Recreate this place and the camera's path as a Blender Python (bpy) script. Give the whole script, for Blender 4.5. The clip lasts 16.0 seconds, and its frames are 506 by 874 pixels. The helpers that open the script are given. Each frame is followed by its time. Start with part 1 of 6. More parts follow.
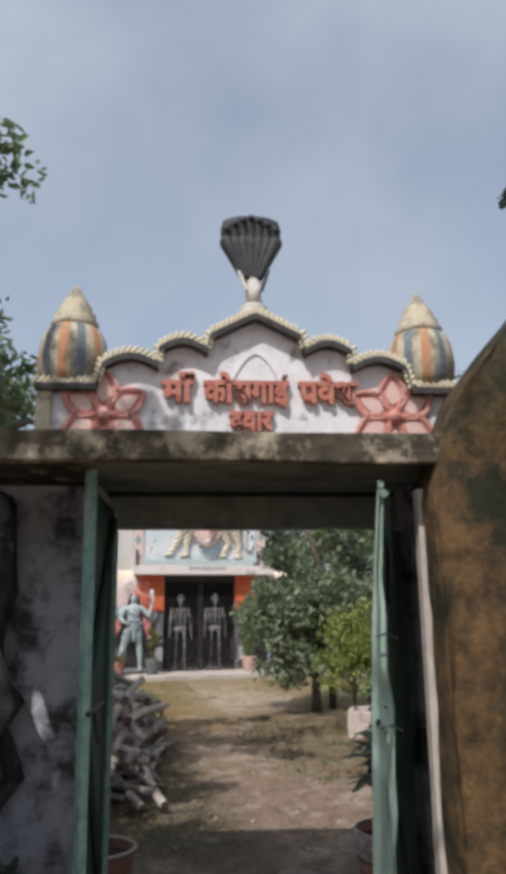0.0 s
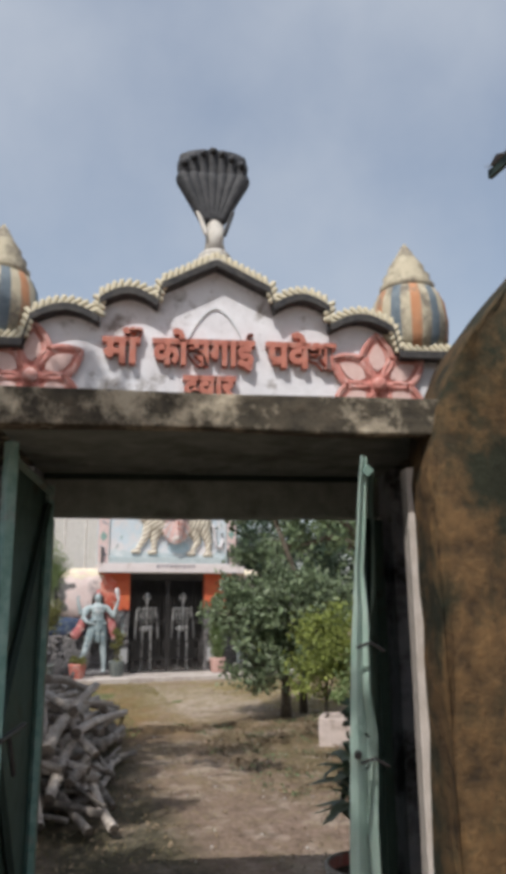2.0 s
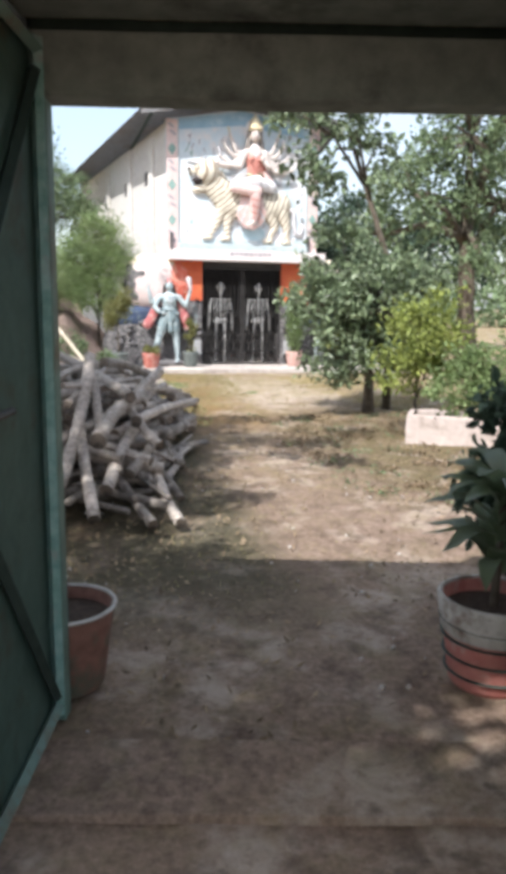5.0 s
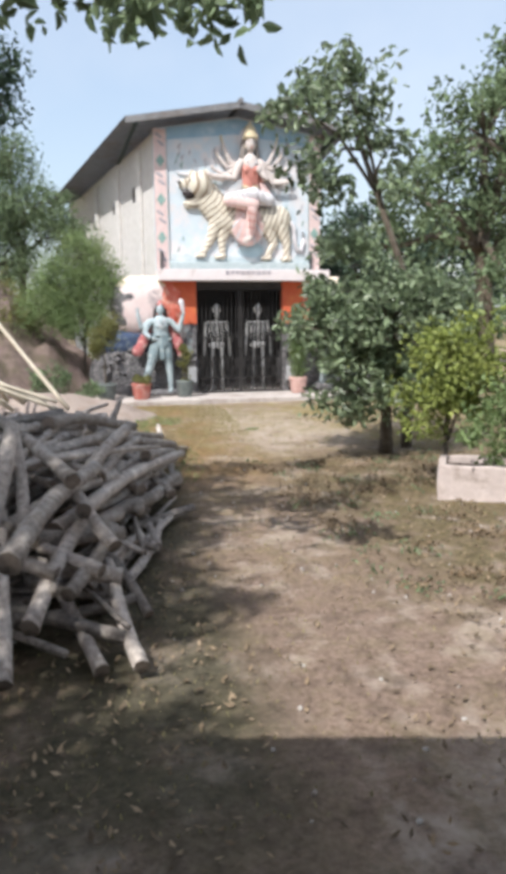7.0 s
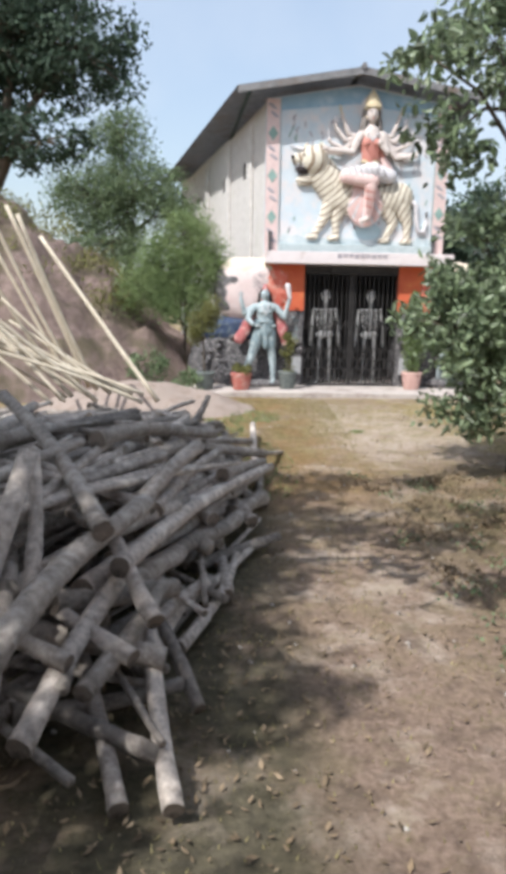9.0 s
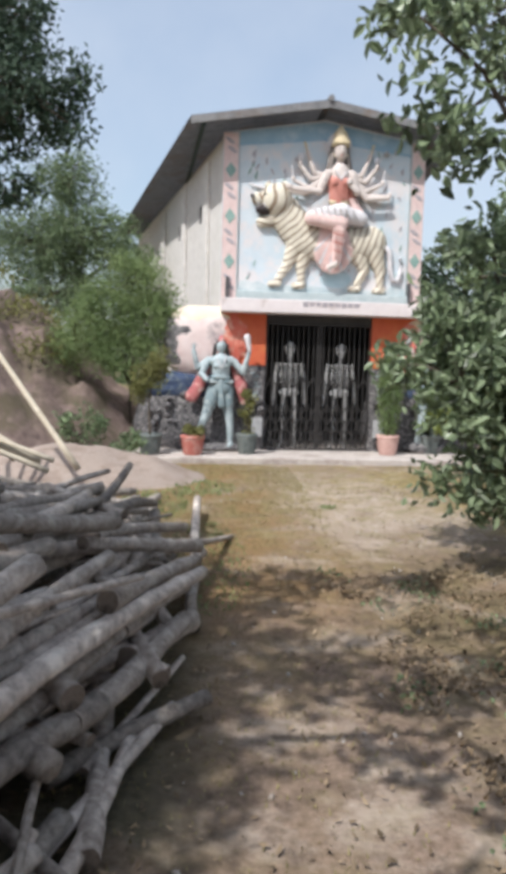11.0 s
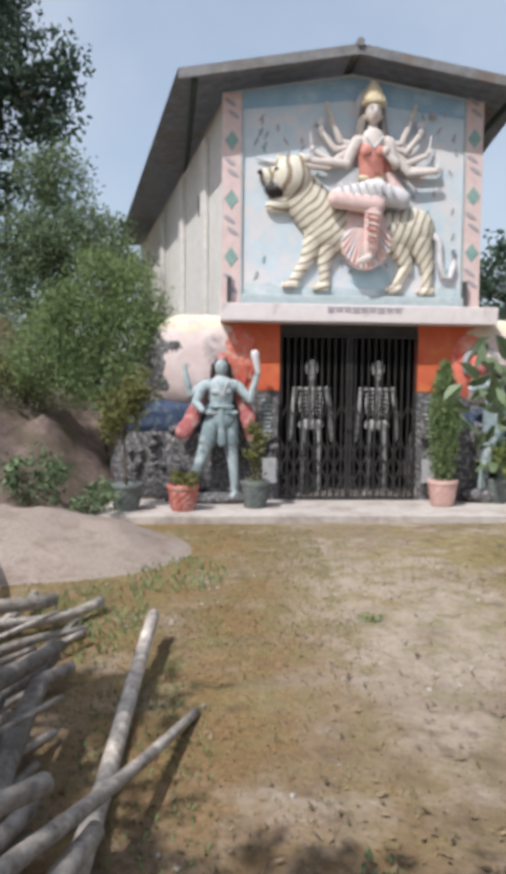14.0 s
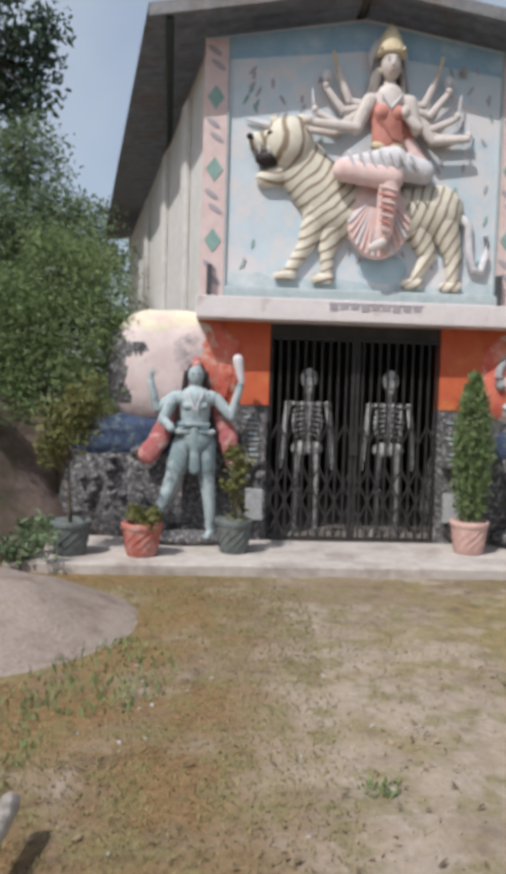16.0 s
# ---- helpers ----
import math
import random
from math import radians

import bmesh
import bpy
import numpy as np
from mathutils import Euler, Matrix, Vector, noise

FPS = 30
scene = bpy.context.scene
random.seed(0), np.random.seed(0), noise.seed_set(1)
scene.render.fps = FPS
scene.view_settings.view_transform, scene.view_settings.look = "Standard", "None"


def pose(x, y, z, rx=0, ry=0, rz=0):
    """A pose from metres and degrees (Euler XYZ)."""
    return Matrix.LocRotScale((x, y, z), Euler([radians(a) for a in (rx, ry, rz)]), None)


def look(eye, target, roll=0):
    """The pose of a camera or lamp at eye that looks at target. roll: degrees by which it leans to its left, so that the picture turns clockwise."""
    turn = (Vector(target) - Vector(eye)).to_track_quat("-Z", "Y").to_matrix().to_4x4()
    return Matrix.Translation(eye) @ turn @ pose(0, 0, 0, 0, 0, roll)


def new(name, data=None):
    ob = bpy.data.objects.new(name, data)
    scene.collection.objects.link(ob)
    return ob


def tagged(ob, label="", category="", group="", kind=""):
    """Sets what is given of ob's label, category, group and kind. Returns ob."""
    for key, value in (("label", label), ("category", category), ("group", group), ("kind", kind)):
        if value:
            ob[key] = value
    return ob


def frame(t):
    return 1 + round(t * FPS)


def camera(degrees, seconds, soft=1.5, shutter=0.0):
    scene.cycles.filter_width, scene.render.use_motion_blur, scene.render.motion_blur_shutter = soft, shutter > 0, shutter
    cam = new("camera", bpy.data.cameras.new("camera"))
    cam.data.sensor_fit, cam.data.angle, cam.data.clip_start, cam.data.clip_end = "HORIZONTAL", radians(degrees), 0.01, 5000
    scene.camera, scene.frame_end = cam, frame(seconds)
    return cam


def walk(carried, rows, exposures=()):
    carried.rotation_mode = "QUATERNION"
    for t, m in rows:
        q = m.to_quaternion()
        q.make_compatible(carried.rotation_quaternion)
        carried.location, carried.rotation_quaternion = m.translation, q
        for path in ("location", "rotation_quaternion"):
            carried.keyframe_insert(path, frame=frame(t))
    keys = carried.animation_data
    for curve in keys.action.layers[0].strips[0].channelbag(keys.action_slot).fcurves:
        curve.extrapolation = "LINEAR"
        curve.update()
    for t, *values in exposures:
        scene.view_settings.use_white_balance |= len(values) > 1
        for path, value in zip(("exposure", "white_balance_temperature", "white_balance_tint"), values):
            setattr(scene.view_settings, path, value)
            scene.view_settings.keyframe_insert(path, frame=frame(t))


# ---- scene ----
cam = camera(38.9, 16.0, 6.3)
PATH = [
    (0, (-3.618, -3.812, 1.496), (-3.07, -1.944, 1.956), -0.6),
    (0.5, (-3.582, -3.671, 1.487), (-2.974, -1.832, 1.983), -0.6),
    (1, (-3.487, -3.506, 1.503), (-2.859, -1.705, 2.107), -1.2),
    (1.5, (-3.403, -3.377, 1.511), (-2.788, -1.547, 2.035), -0.8),
    (2, (-3.403, -3.303, 1.506), (-2.786, -1.456, 1.963), -0.4),
    (2.5, (-3.401, -3.159, 1.467), (-2.8, -1.29, 1.848), 1.3),
    (3, (-3.382, -2.908, 1.41), (-2.829, -0.992, 1.553), 2.3),
    (3.5, (-3.334, -2.691, 1.332), (-2.8, -0.766, 1.238), 1.0),
    (4, (-3.247, -2.498, 1.3), (-2.778, -0.558, 1.172), 0.9),
    (4.5, (-3.181, -2.286, 1.309), (-2.756, -0.353, 1.019), 0.7),
    (6.8, (-2.815, -1.091, 1.465), (-2.336, 0.804, 1.038), 1.4),
    (7, (-2.767, -0.847, 1.461), (-2.35, 1.083, 1.142), -0.5),
    (7.5, (-2.745, -0.658, 1.461), (-2.372, 1.27, 1.085), -0.2),
    (8, (-2.601, -0.392, 1.515), (-2.445, 1.559, 1.106), -2.2),
    (8.2, (-2.597, -0.357, 1.613), (-2.445, 1.601, 1.234), -0.5),
    (10.3, (-2.386, 1.242, 1.311), (-2.261, 3.208, 0.961), 1.8),
    (10.5, (-2.361, 1.372, 1.327), (-2.193, 3.343, 1.028), 2.0),
    (11, (-2.231, 1.749, 1.331), (-2.019, 3.729, 1.147), 1.5),
    (11.5, (-2.169, 2.101, 1.336), (-1.92, 4.07, 1.097), 2.8),
    (12, (-2.137, 2.553, 1.342), (-1.876, 4.526, 1.142), 0.9),
    (12.5, (-2.054, 2.94, 1.325), (-1.772, 4.912, 1.145), 1.8),
    (13, (-1.944, 3.379, 1.35), (-1.714, 5.354, 1.133), 1.4),
    (13.5, (-1.897, 3.794, 1.396), (-1.728, 5.775, 1.176), 1.6),
    (14, (-1.749, 4.356, 1.377), (-1.617, 6.348, 1.256), 0.6),
    (14.5, (-1.672, 4.677, 1.385), (-1.499, 6.668, 1.301), 1.4),
    (15, (-1.6, 5.11, 1.449), (-1.381, 7.098, 1.439), -0.0),
    (15.5, (-1.512, 5.486, 1.516), (-1.358, 7.48, 1.515), 0.5),
    (16, (-1.414, 6.001, 1.468), (-1.297, 7.995, 1.364), 1.7),
]
walk(cam, [(t, look(e, g, r)) for t, e, g, r in PATH],
     ((0, 0.2, 6420, 10), (2.0, 0.2, 6420, 10), (3.0, 0.62, 6370, 10), (4.0, 1.2, 6280, 10), (4.5, 1.2, 6260, 10), (7, 0.8, 6240, 10), (8.2, 0.76, 6190, 10), (10.5, 0.63, 6240, 10), (12.5, 0.5, 6230, 10), (13.5, 0.5, 6190, 10), (14.5, 0.3, 6200, 10), (16, 0.19, 6230, 10)))

# ---- world, sun ----
world = bpy.data.worlds.new("sky")
scene.world = world
world.use_nodes = True
wn, wl = world.node_tree.nodes, world.node_tree.links
SUN_FROM = Vector((-0.50, -0.55, 1.0)).normalized()
sky = wn.new("ShaderNodeTexSky")
sky.sky_type = 'NISHITA'
sky.sun_disc = False
sky.sun_elevation = math.asin(SUN_FROM.z)
sky.sun_rotation = math.atan2(SUN_FROM.x, SUN_FROM.y)
sky.air_density, sky.dust_density, sky.ozone_density = 1.3, 2.5, 1.0
wc = wn.new("ShaderNodeTexCoord")
wnoise = wn.new("ShaderNodeTexNoise")
wnoise.inputs["Scale"].default_value = 2.2
wnoise.inputs["Detail"].default_value = 6
wramp = wn.new("ShaderNodeValToRGB")
wramp.color_ramp.elements[0].position, wramp.color_ramp.elements[1].position = 0.42, 0.75
wramp.color_ramp.elements[0].color = (0.35, 0.35, 0.35, 1)
wramp.color_ramp.elements[1].color = (0.85, 0.85, 0.85, 1)
wmix = wn.new("ShaderNodeMixRGB")
wmix.inputs["Color2"].default_value = (4.35, 4.65, 5.1, 1)
wl.new(wc.outputs["Generated"], wnoise.inputs["Vector"])
wl.new(wnoise.outputs["Fac"], wramp.inputs["Fac"])
wl.new(wramp.outputs["Color"], wmix.inputs["Fac"])
wl.new(sky.outputs["Color"], wmix.inputs["Color1"])
wl.new(wmix.outputs["Color"], wn["Background"].inputs["Color"])
wn["Background"].inputs["Strength"].default_value = 0.116
sun = new("sun", bpy.data.lights.new("sun", 'SUN'))
sun.data.energy, sun.data.angle, sun.data.color = 3.3, radians(0.6), (1.0, 0.965, 0.91)
sun.matrix_world = look(SUN_FROM * 40, (0, 0, 0))

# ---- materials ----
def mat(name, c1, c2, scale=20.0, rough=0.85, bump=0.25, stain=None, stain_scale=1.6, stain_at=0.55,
        metal=0.0, island=0.0, spec=0.3, per_object=0.0, translucent=0.0):
    m = bpy.data.materials.new(name)
    m.use_nodes = True
    n, l = m.node_tree.nodes, m.node_tree.links
    b = n["Principled BSDF"]
    b.inputs["Roughness"].default_value, b.inputs["Metallic"].default_value = rough, metal
    b.inputs["Specular IOR Level"].default_value = spec
    tc = n.new("ShaderNodeTexCoord")
    fine = n.new("ShaderNodeTexNoise")
    fine.inputs["Scale"].default_value, fine.inputs["Detail"].default_value = scale, 7
    fine.inputs["Roughness"].default_value = 0.65
    l.new(tc.outputs["Object"], fine.inputs["Vector"])
    ramp = n.new("ShaderNodeValToRGB")
    ramp.color_ramp.elements[0].position, ramp.color_ramp.elements[1].position = 0.3, 0.7
    ramp.color_ramp.elements[0].color, ramp.color_ramp.elements[1].color = (*c1, 1), (*c2, 1)
    l.new(fine.outputs["Fac"], ramp.inputs["Fac"])
    col = ramp.outputs["Color"]
    if stain:
        big = n.new("ShaderNodeTexNoise")
        big.inputs["Scale"].default_value, big.inputs["Detail"].default_value = stain_scale, 8
        big.inputs["Roughness"].default_value = 0.7
        l.new(tc.outputs["Object"], big.inputs["Vector"])
        sr = n.new("ShaderNodeValToRGB")
        sr.color_ramp.elements[0].position, sr.color_ramp.elements[1].position = stain_at - 0.06, stain_at + 0.08
        l.new(big.outputs["Fac"], sr.inputs["Fac"])
        mx = n.new("ShaderNodeMixRGB")
        mx.inputs["Color2"].default_value = (*stain, 1)
        l.new(sr.outputs["Color"], mx.inputs["Fac"])
        l.new(col, mx.inputs["Color1"])
        col = mx.outputs["Color"]
    if island or per_object:
        src = n.new("ShaderNodeNewGeometry").outputs["Random Per Island"] if island else n.new("ShaderNodeObjectInfo").outputs["Random"]
        amount = island or per_object
        mr = n.new("ShaderNodeMapRange")
        mr.inputs["To Min"].default_value, mr.inputs["To Max"].default_value = 1 - amount, 1 + amount
        l.new(src, mr.inputs["Value"])
        hs = n.new("ShaderNodeHueSaturation")
        l.new(mr.outputs["Result"], hs.inputs["Value"])
        l.new(col, hs.inputs["Color"])
        col = hs.outputs["Color"]
    l.new(col, b.inputs["Base Color"])
    if bump:
        bp = n.new("ShaderNodeBump")
        bp.inputs["Strength"].default_value, bp.inputs["Distance"].default_value = bump, 0.02
        l.new(fine.outputs["Fac"], bp.inputs["Height"])
        l.new(bp.outputs["Normal"], b.inputs["Normal"])
    if translucent:
        t = n.new("ShaderNodeBsdfTranslucent")
        l.new(col, t.inputs["Color"])
        ms = n.new("ShaderNodeMixShader")
        ms.inputs["Fac"].default_value = translucent
        l.new(b.outputs["BSDF"], ms.inputs[1])
        l.new(t.outputs["BSDF"], ms.inputs[2])
        l.new(ms.outputs["Shader"], n["Material Output"].inputs["Surface"])
    return m


M = dict(
    lime=mat("limewash", (0.62, 0.60, 0.62), (0.78, 0.77, 0.80), 9, 0.9, 0.3, (0.24, 0.21, 0.19), 7.0, 0.595),
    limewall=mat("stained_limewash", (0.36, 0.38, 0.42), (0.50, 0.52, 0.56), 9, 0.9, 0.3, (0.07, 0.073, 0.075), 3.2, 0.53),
    lintel=mat("mossy_concrete", (0.028, 0.026, 0.02), (0.11, 0.09, 0.065), 14, 0.95, 0.8, (0.42, 0.36, 0.27), 5.5, 0.56),
    soffit=mat("dark_green_plaster", (0.16, 0.175, 0.16), (0.26, 0.28, 0.25), 12, 0.9, 0.25, (0.10, 0.105, 0.095), 2.4, 0.55),
    green_dark=mat("old_and_shaded_green", (0.085, 0.14, 0.115), (0.13, 0.20, 0.165), 14, 0.55, 0.15, (0.10, 0.08, 0.05), 3.2, 0.60),
    green_pale=mat("pale_green_paint", (0.46, 0.62, 0.54), (0.60, 0.72, 0.65), 10, 0.5, 0.15, (0.14, 0.27, 0.21), 4.0, 0.60),
    green_edge=mat("worn_green_edge", (0.12, 0.25, 0.21), (0.30, 0.44, 0.40), 18, 0.55, 0.2, (0.30, 0.30, 0.28), 6, 0.6),
    brace=mat("dark_brace_paint", (0.02, 0.035, 0.03), (0.04, 0.06, 0.05), 20, 0.6, 0.1),
    iron=mat("dark_iron", (0.02, 0.02, 0.02), (0.05, 0.045, 0.045), 30, 0.5, 0.1, metal=0.5),
    bead=mat("cream_rope_trim", (0.52, 0.46, 0.33), (0.68, 0.62, 0.47), 25, 0.85, 0.2, (0.12, 0.10, 0.08), 9, 0.62),
    beaddark=mat("trim_shadow_dark", (0.03, 0.03, 0.035), (0.09, 0.085, 0.08), 25, 0.9, 0.3),
    letter=mat("faded_red_paint", (0.36, 0.12, 0.09), (0.55, 0.22, 0.16), 22, 0.8, 0.2, (0.30, 0.24, 0.22), 12, 0.62),
    lotus=mat("pink_red_paint", (0.46, 0.17, 0.14), (0.60, 0.28, 0.24), 24, 0.85, 0.4, (0.66, 0.46, 0.42), 14, 0.58),
    lotuspale=mat("pale_pink_paint", (0.60, 0.38, 0.34), (0.72, 0.54, 0.50), 24, 0.85, 0.4, (0.40, 0.17, 0.14), 12, 0.60),
    snake=mat("black_cobra_paint", (0.022, 0.024, 0.028), (0.06, 0.06, 0.065), 30, 0.6, 0.3),
    snakepale=mat("pale_cobra_belly", (0.55, 0.52, 0.48), (0.70, 0.67, 0.62), 30, 0.8, 0.2),
    f_cream=mat("finial_cream", (0.42, 0.37, 0.27), (0.55, 0.49, 0.37), 18, 0.85, 0.3, (0.20, 0.175, 0.14), 8, 0.53),
    f_orange=mat("finial_orange", (0.44, 0.20, 0.10), (0.54, 0.28, 0.16), 18, 0.85, 0.2, (0.25, 0.19, 0.14), 7, 0.55),
    f_blue=mat("finial_slate", (0.10, 0.13, 0.16), (0.20, 0.24, 0.27), 18, 0.85, 0.2),
    # dark tone is moss plus the mud wall's lower shade, spread as patches
    mossrock=mat("mossy_shaded_mud", (0.032, 0.022, 0.013), (0.18, 0.105, 0.045), 11, 0.97, 1.0, (0.022, 0.024, 0.014), 2.6, 0.50),
    mosswall=mat("dark_mossy_stone", (0.025, 0.028, 0.022), (0.085, 0.085, 0.075), 7, 0.95, 0.9, (0.30, 0.31, 0.33), 5.5, 0.63),
    paleedge=mat("crumbling_plaster_edge", (0.42, 0.37, 0.33), (0.58, 0.52, 0.48), 14, 0.9, 0.4),
    bark=mat("grey_log_bark", (0.20, 0.168, 0.145), (0.53, 0.465, 0.41), 26, 0.95, 1.0, (0.60, 0.54, 0.48), 7, 0.57, per_object=0.45),
    cut=mat("cut_log_end", (0.14, 0.11, 0.09), (0.27, 0.22, 0.18), 26, 0.95, 0.5, (0.06, 0.05, 0.04), 9, 0.54),
    bamboo=mat("dry_bamboo", (0.42, 0.36, 0.27), (0.58, 0.52, 0.42), 12, 0.7, 0.2, per_object=0.2),
    trunk=mat("tree_bark", (0.07, 0.055, 0.04), (0.16, 0.13, 0.10), 16, 0.95, 0.7),
    concrete=mat("pale_concrete", (0.42, 0.37, 0.34), (0.55, 0.50, 0.46), 9, 0.9, 0.3, (0.33, 0.28, 0.25), 1.7, 0.55),
    sand=mat("pink_sand", (0.27, 0.215, 0.18), (0.40, 0.325, 0.28), 38, 0.97, 0.8, (0.24, 0.18, 0.145), 3.4, 0.56),
    mound=mat("bare_brown_earth", (0.10, 0.07, 0.062), (0.25, 0.185, 0.16), 7, 0.97, 1.0, (0.11, 0.09, 0.06), 1.6, 0.53),
    wallpale=mat("pale_side_paint", (0.56, 0.53, 0.50), (0.69, 0.66, 0.63), 8, 0.85, 0.2, (0.58, 0.56, 0.50), 2.6, 0.62),
    sky_paint=mat("pale_blue_mural", (0.48, 0.57, 0.63), (0.60, 0.66, 0.70), 3.2, 0.8, 0.15, (0.66, 0.63, 0.63), 2.6, 0.52),
    sky_deep=mat("blue_mural_top", (0.24, 0.39, 0.52), (0.36, 0.50, 0.60), 4, 0.8, 0.12, (0.46, 0.57, 0.64), 3.0, 0.58),
    haze_paint=mat("pale_pink_mural", (0.66, 0.56, 0.54), (0.76, 0.70, 0.68), 4, 0.8, 0.12, (0.68, 0.70, 0.62), 2.5, 0.55),
    ground_paint=mat("grey_green_mural_foot", (0.30, 0.36, 0.37), (0.44, 0.49, 0.49), 12, 0.85, 0.2),
    pinkstrip=mat("pink_border_paint", (0.62, 0.46, 0.44), (0.72, 0.58, 0.55), 10, 0.85, 0.15),
    pool=mat("teal_water_mural", (0.34, 0.48, 0.54), (0.46, 0.58, 0.62), 9, 0.8, 0.1),
    skeleton_white=mat("chalky_white_paint", (0.34, 0.34, 0.34), (0.62, 0.61, 0.60), 30, 0.8, 0.2, (0.16, 0.155, 0.15), 14, 0.54),
    shore=mat("grey_teal_shore_paint", (0.36, 0.45, 0.48), (0.52, 0.58, 0.60), 7, 0.85, 0.2, (0.62, 0.64, 0.64), 2.6, 0.55),
    gate_iron=mat("dusty_black_iron", (0.022, 0.021, 0.021), (0.06, 0.055, 0.053), 24, 0.6, 0.1, metal=0.2),
    d_green=mat("green_diamond_paint", (0.20, 0.32, 0.29), (0.30, 0.42, 0.38), 12, 0.8, 0.1),
    d_dark=mat("purple_leaf_paint", (0.32, 0.29, 0.32), (0.44, 0.40, 0.42), 12, 0.8, 0.1),
    slab=mat("pinkish_white_slab", (0.66, 0.59, 0.59), (0.78, 0.72, 0.71), 8, 0.85, 0.2, (0.50, 0.42, 0.40), 4, 0.62),
    orange=mat("saffron_wall_paint", (0.52, 0.10, 0.05), (0.62, 0.16, 0.07), 5, 0.8, 0.2, (0.62, 0.21, 0.075), 2.2, 0.55),
    cavecream=mat("boulder_mural_paint", (0.64, 0.50, 0.48), (0.74, 0.64, 0.61), 4, 0.85, 0.3, (0.20, 0.17, 0.18), 1.7, 0.61),
    caveyellow=mat("yellow_mural_crown", (0.64, 0.57, 0.42), (0.74, 0.68, 0.54), 6, 0.85, 0.2, (0.68, 0.50, 0.46), 4, 0.55),
    cavered=mat("red_mural_flame", (0.58, 0.10, 0.07), (0.70, 0.22, 0.15), 6, 0.8, 0.2, (0.74, 0.48, 0.38), 4, 0.57),
    cavedark=mat("dark_rock_mural", (0.035, 0.034, 0.04), (0.17, 0.16, 0.16), 18, 0.9, 0.8, (0.42, 0.40, 0.39), 24, 0.57),
    caveblue=mat("deep_blue_mural", (0.028, 0.042, 0.085), (0.06, 0.085, 0.15), 9, 0.85, 0.5, (0.15, 0.18, 0.18), 13, 0.56),
    statueblue=mat("pale_teal_statue_paint", (0.30, 0.37, 0.39), (0.48, 0.54, 0.55), 12, 0.75, 0.25, (0.16, 0.20, 0.22), 9, 0.57),
    teal=mat("teal_cloth_paint", (0.16, 0.22, 0.24), (0.27, 0.34, 0.36), 14, 0.7, 0.3, (0.44, 0.48, 0.48), 9, 0.56),
    cloak=mat("crimson_cloth_paint", (0.38, 0.10, 0.11), (0.54, 0.22, 0.20), 14, 0.75, 0.3, (0.62, 0.44, 0.40), 7, 0.56),
    skinpaint=mat("cream_statue_paint", (0.56, 0.49, 0.45), (0.67, 0.60, 0.56), 9, 0.7, 0.15, (0.45, 0.40, 0.38), 7, 0.60),
    redcloth=mat("red_blouse_paint", (0.52, 0.20, 0.16), (0.63, 0.30, 0.25), 12, 0.7, 0.2),
    pinkcloth=mat("rose_drape_paint", (0.67, 0.45, 0.42), (0.76, 0.59, 0.55), 12, 0.7, 0.2),
    whitecloth=mat("white_drape_paint", (0.58, 0.56, 0.57), (0.70, 0.67, 0.68), 12, 0.75, 0.2, (0.46, 0.47, 0.50), 7, 0.58),
    gold=mat("gold_paint", (0.56, 0.46, 0.29), (0.68, 0.58, 0.40), 20, 0.65, 0.2),
    hair=mat("faded_hair_paint", (0.15, 0.13, 0.12), (0.26, 0.23, 0.21), 14, 0.7, 0.2),
    potred=mat("faded_red_pot_paint", (0.40, 0.13, 0.11), (0.54, 0.24, 0.20), 16, 0.8, 0.2, (0.46, 0.38, 0.33), 6, 0.57),
    potdark=mat("dark_brown_clay", (0.16, 0.075, 0.055), (0.28, 0.14, 0.105), 16, 0.8, 0.2, (0.12, 0.12, 0.085), 5, 0.56),
    planter=mat("pale_pink_cement", (0.48, 0.40, 0.37), (0.62, 0.53, 0.49), 12, 0.9, 0.4, (0.36, 0.29, 0.25), 4, 0.58),
    black=mat("black_paint", (0.015, 0.013, 0.013), (0.05, 0.035, 0.035), 20, 0.6, 0.1),
    bone=mat("white_bone_paint", (0.26, 0.26, 0.27), (0.46, 0.46, 0.46), 20, 0.75, 0.1),
    dark_room=mat("dark_interior", (0.05, 0.05, 0.055), (0.09, 0.09, 0.09), 6, 0.9, 0.1),
    tin=mat("weathered_tin", (0.15, 0.15, 0.155), (0.27, 0.265, 0.265), 8, 0.7, 0.2, (0.19, 0.15, 0.125), 2.4, 0.58, metal=0.2),
    terracotta=mat("terracotta", (0.42, 0.13, 0.10), (0.55, 0.22, 0.18), 16, 0.8, 0.25, (0.52, 0.36, 0.32), 8, 0.58),
    pinkpot=mat("pale_terracotta", (0.52, 0.32, 0.28), (0.64, 0.44, 0.39), 16, 0.8, 0.2),
    greypot=mat("grey_green_pot", (0.09, 0.105, 0.10), (0.20, 0.22, 0.21), 16, 0.8, 0.25),
    soil=mat("potting_soil", (0.03, 0.02, 0.014), (0.08, 0.055, 0.04), 40, 0.97, 0.7),
    redband=mat("red_band_paint", (0.36, 0.07, 0.06), (0.48, 0.12, 0.10), 16, 0.7, 0.2),
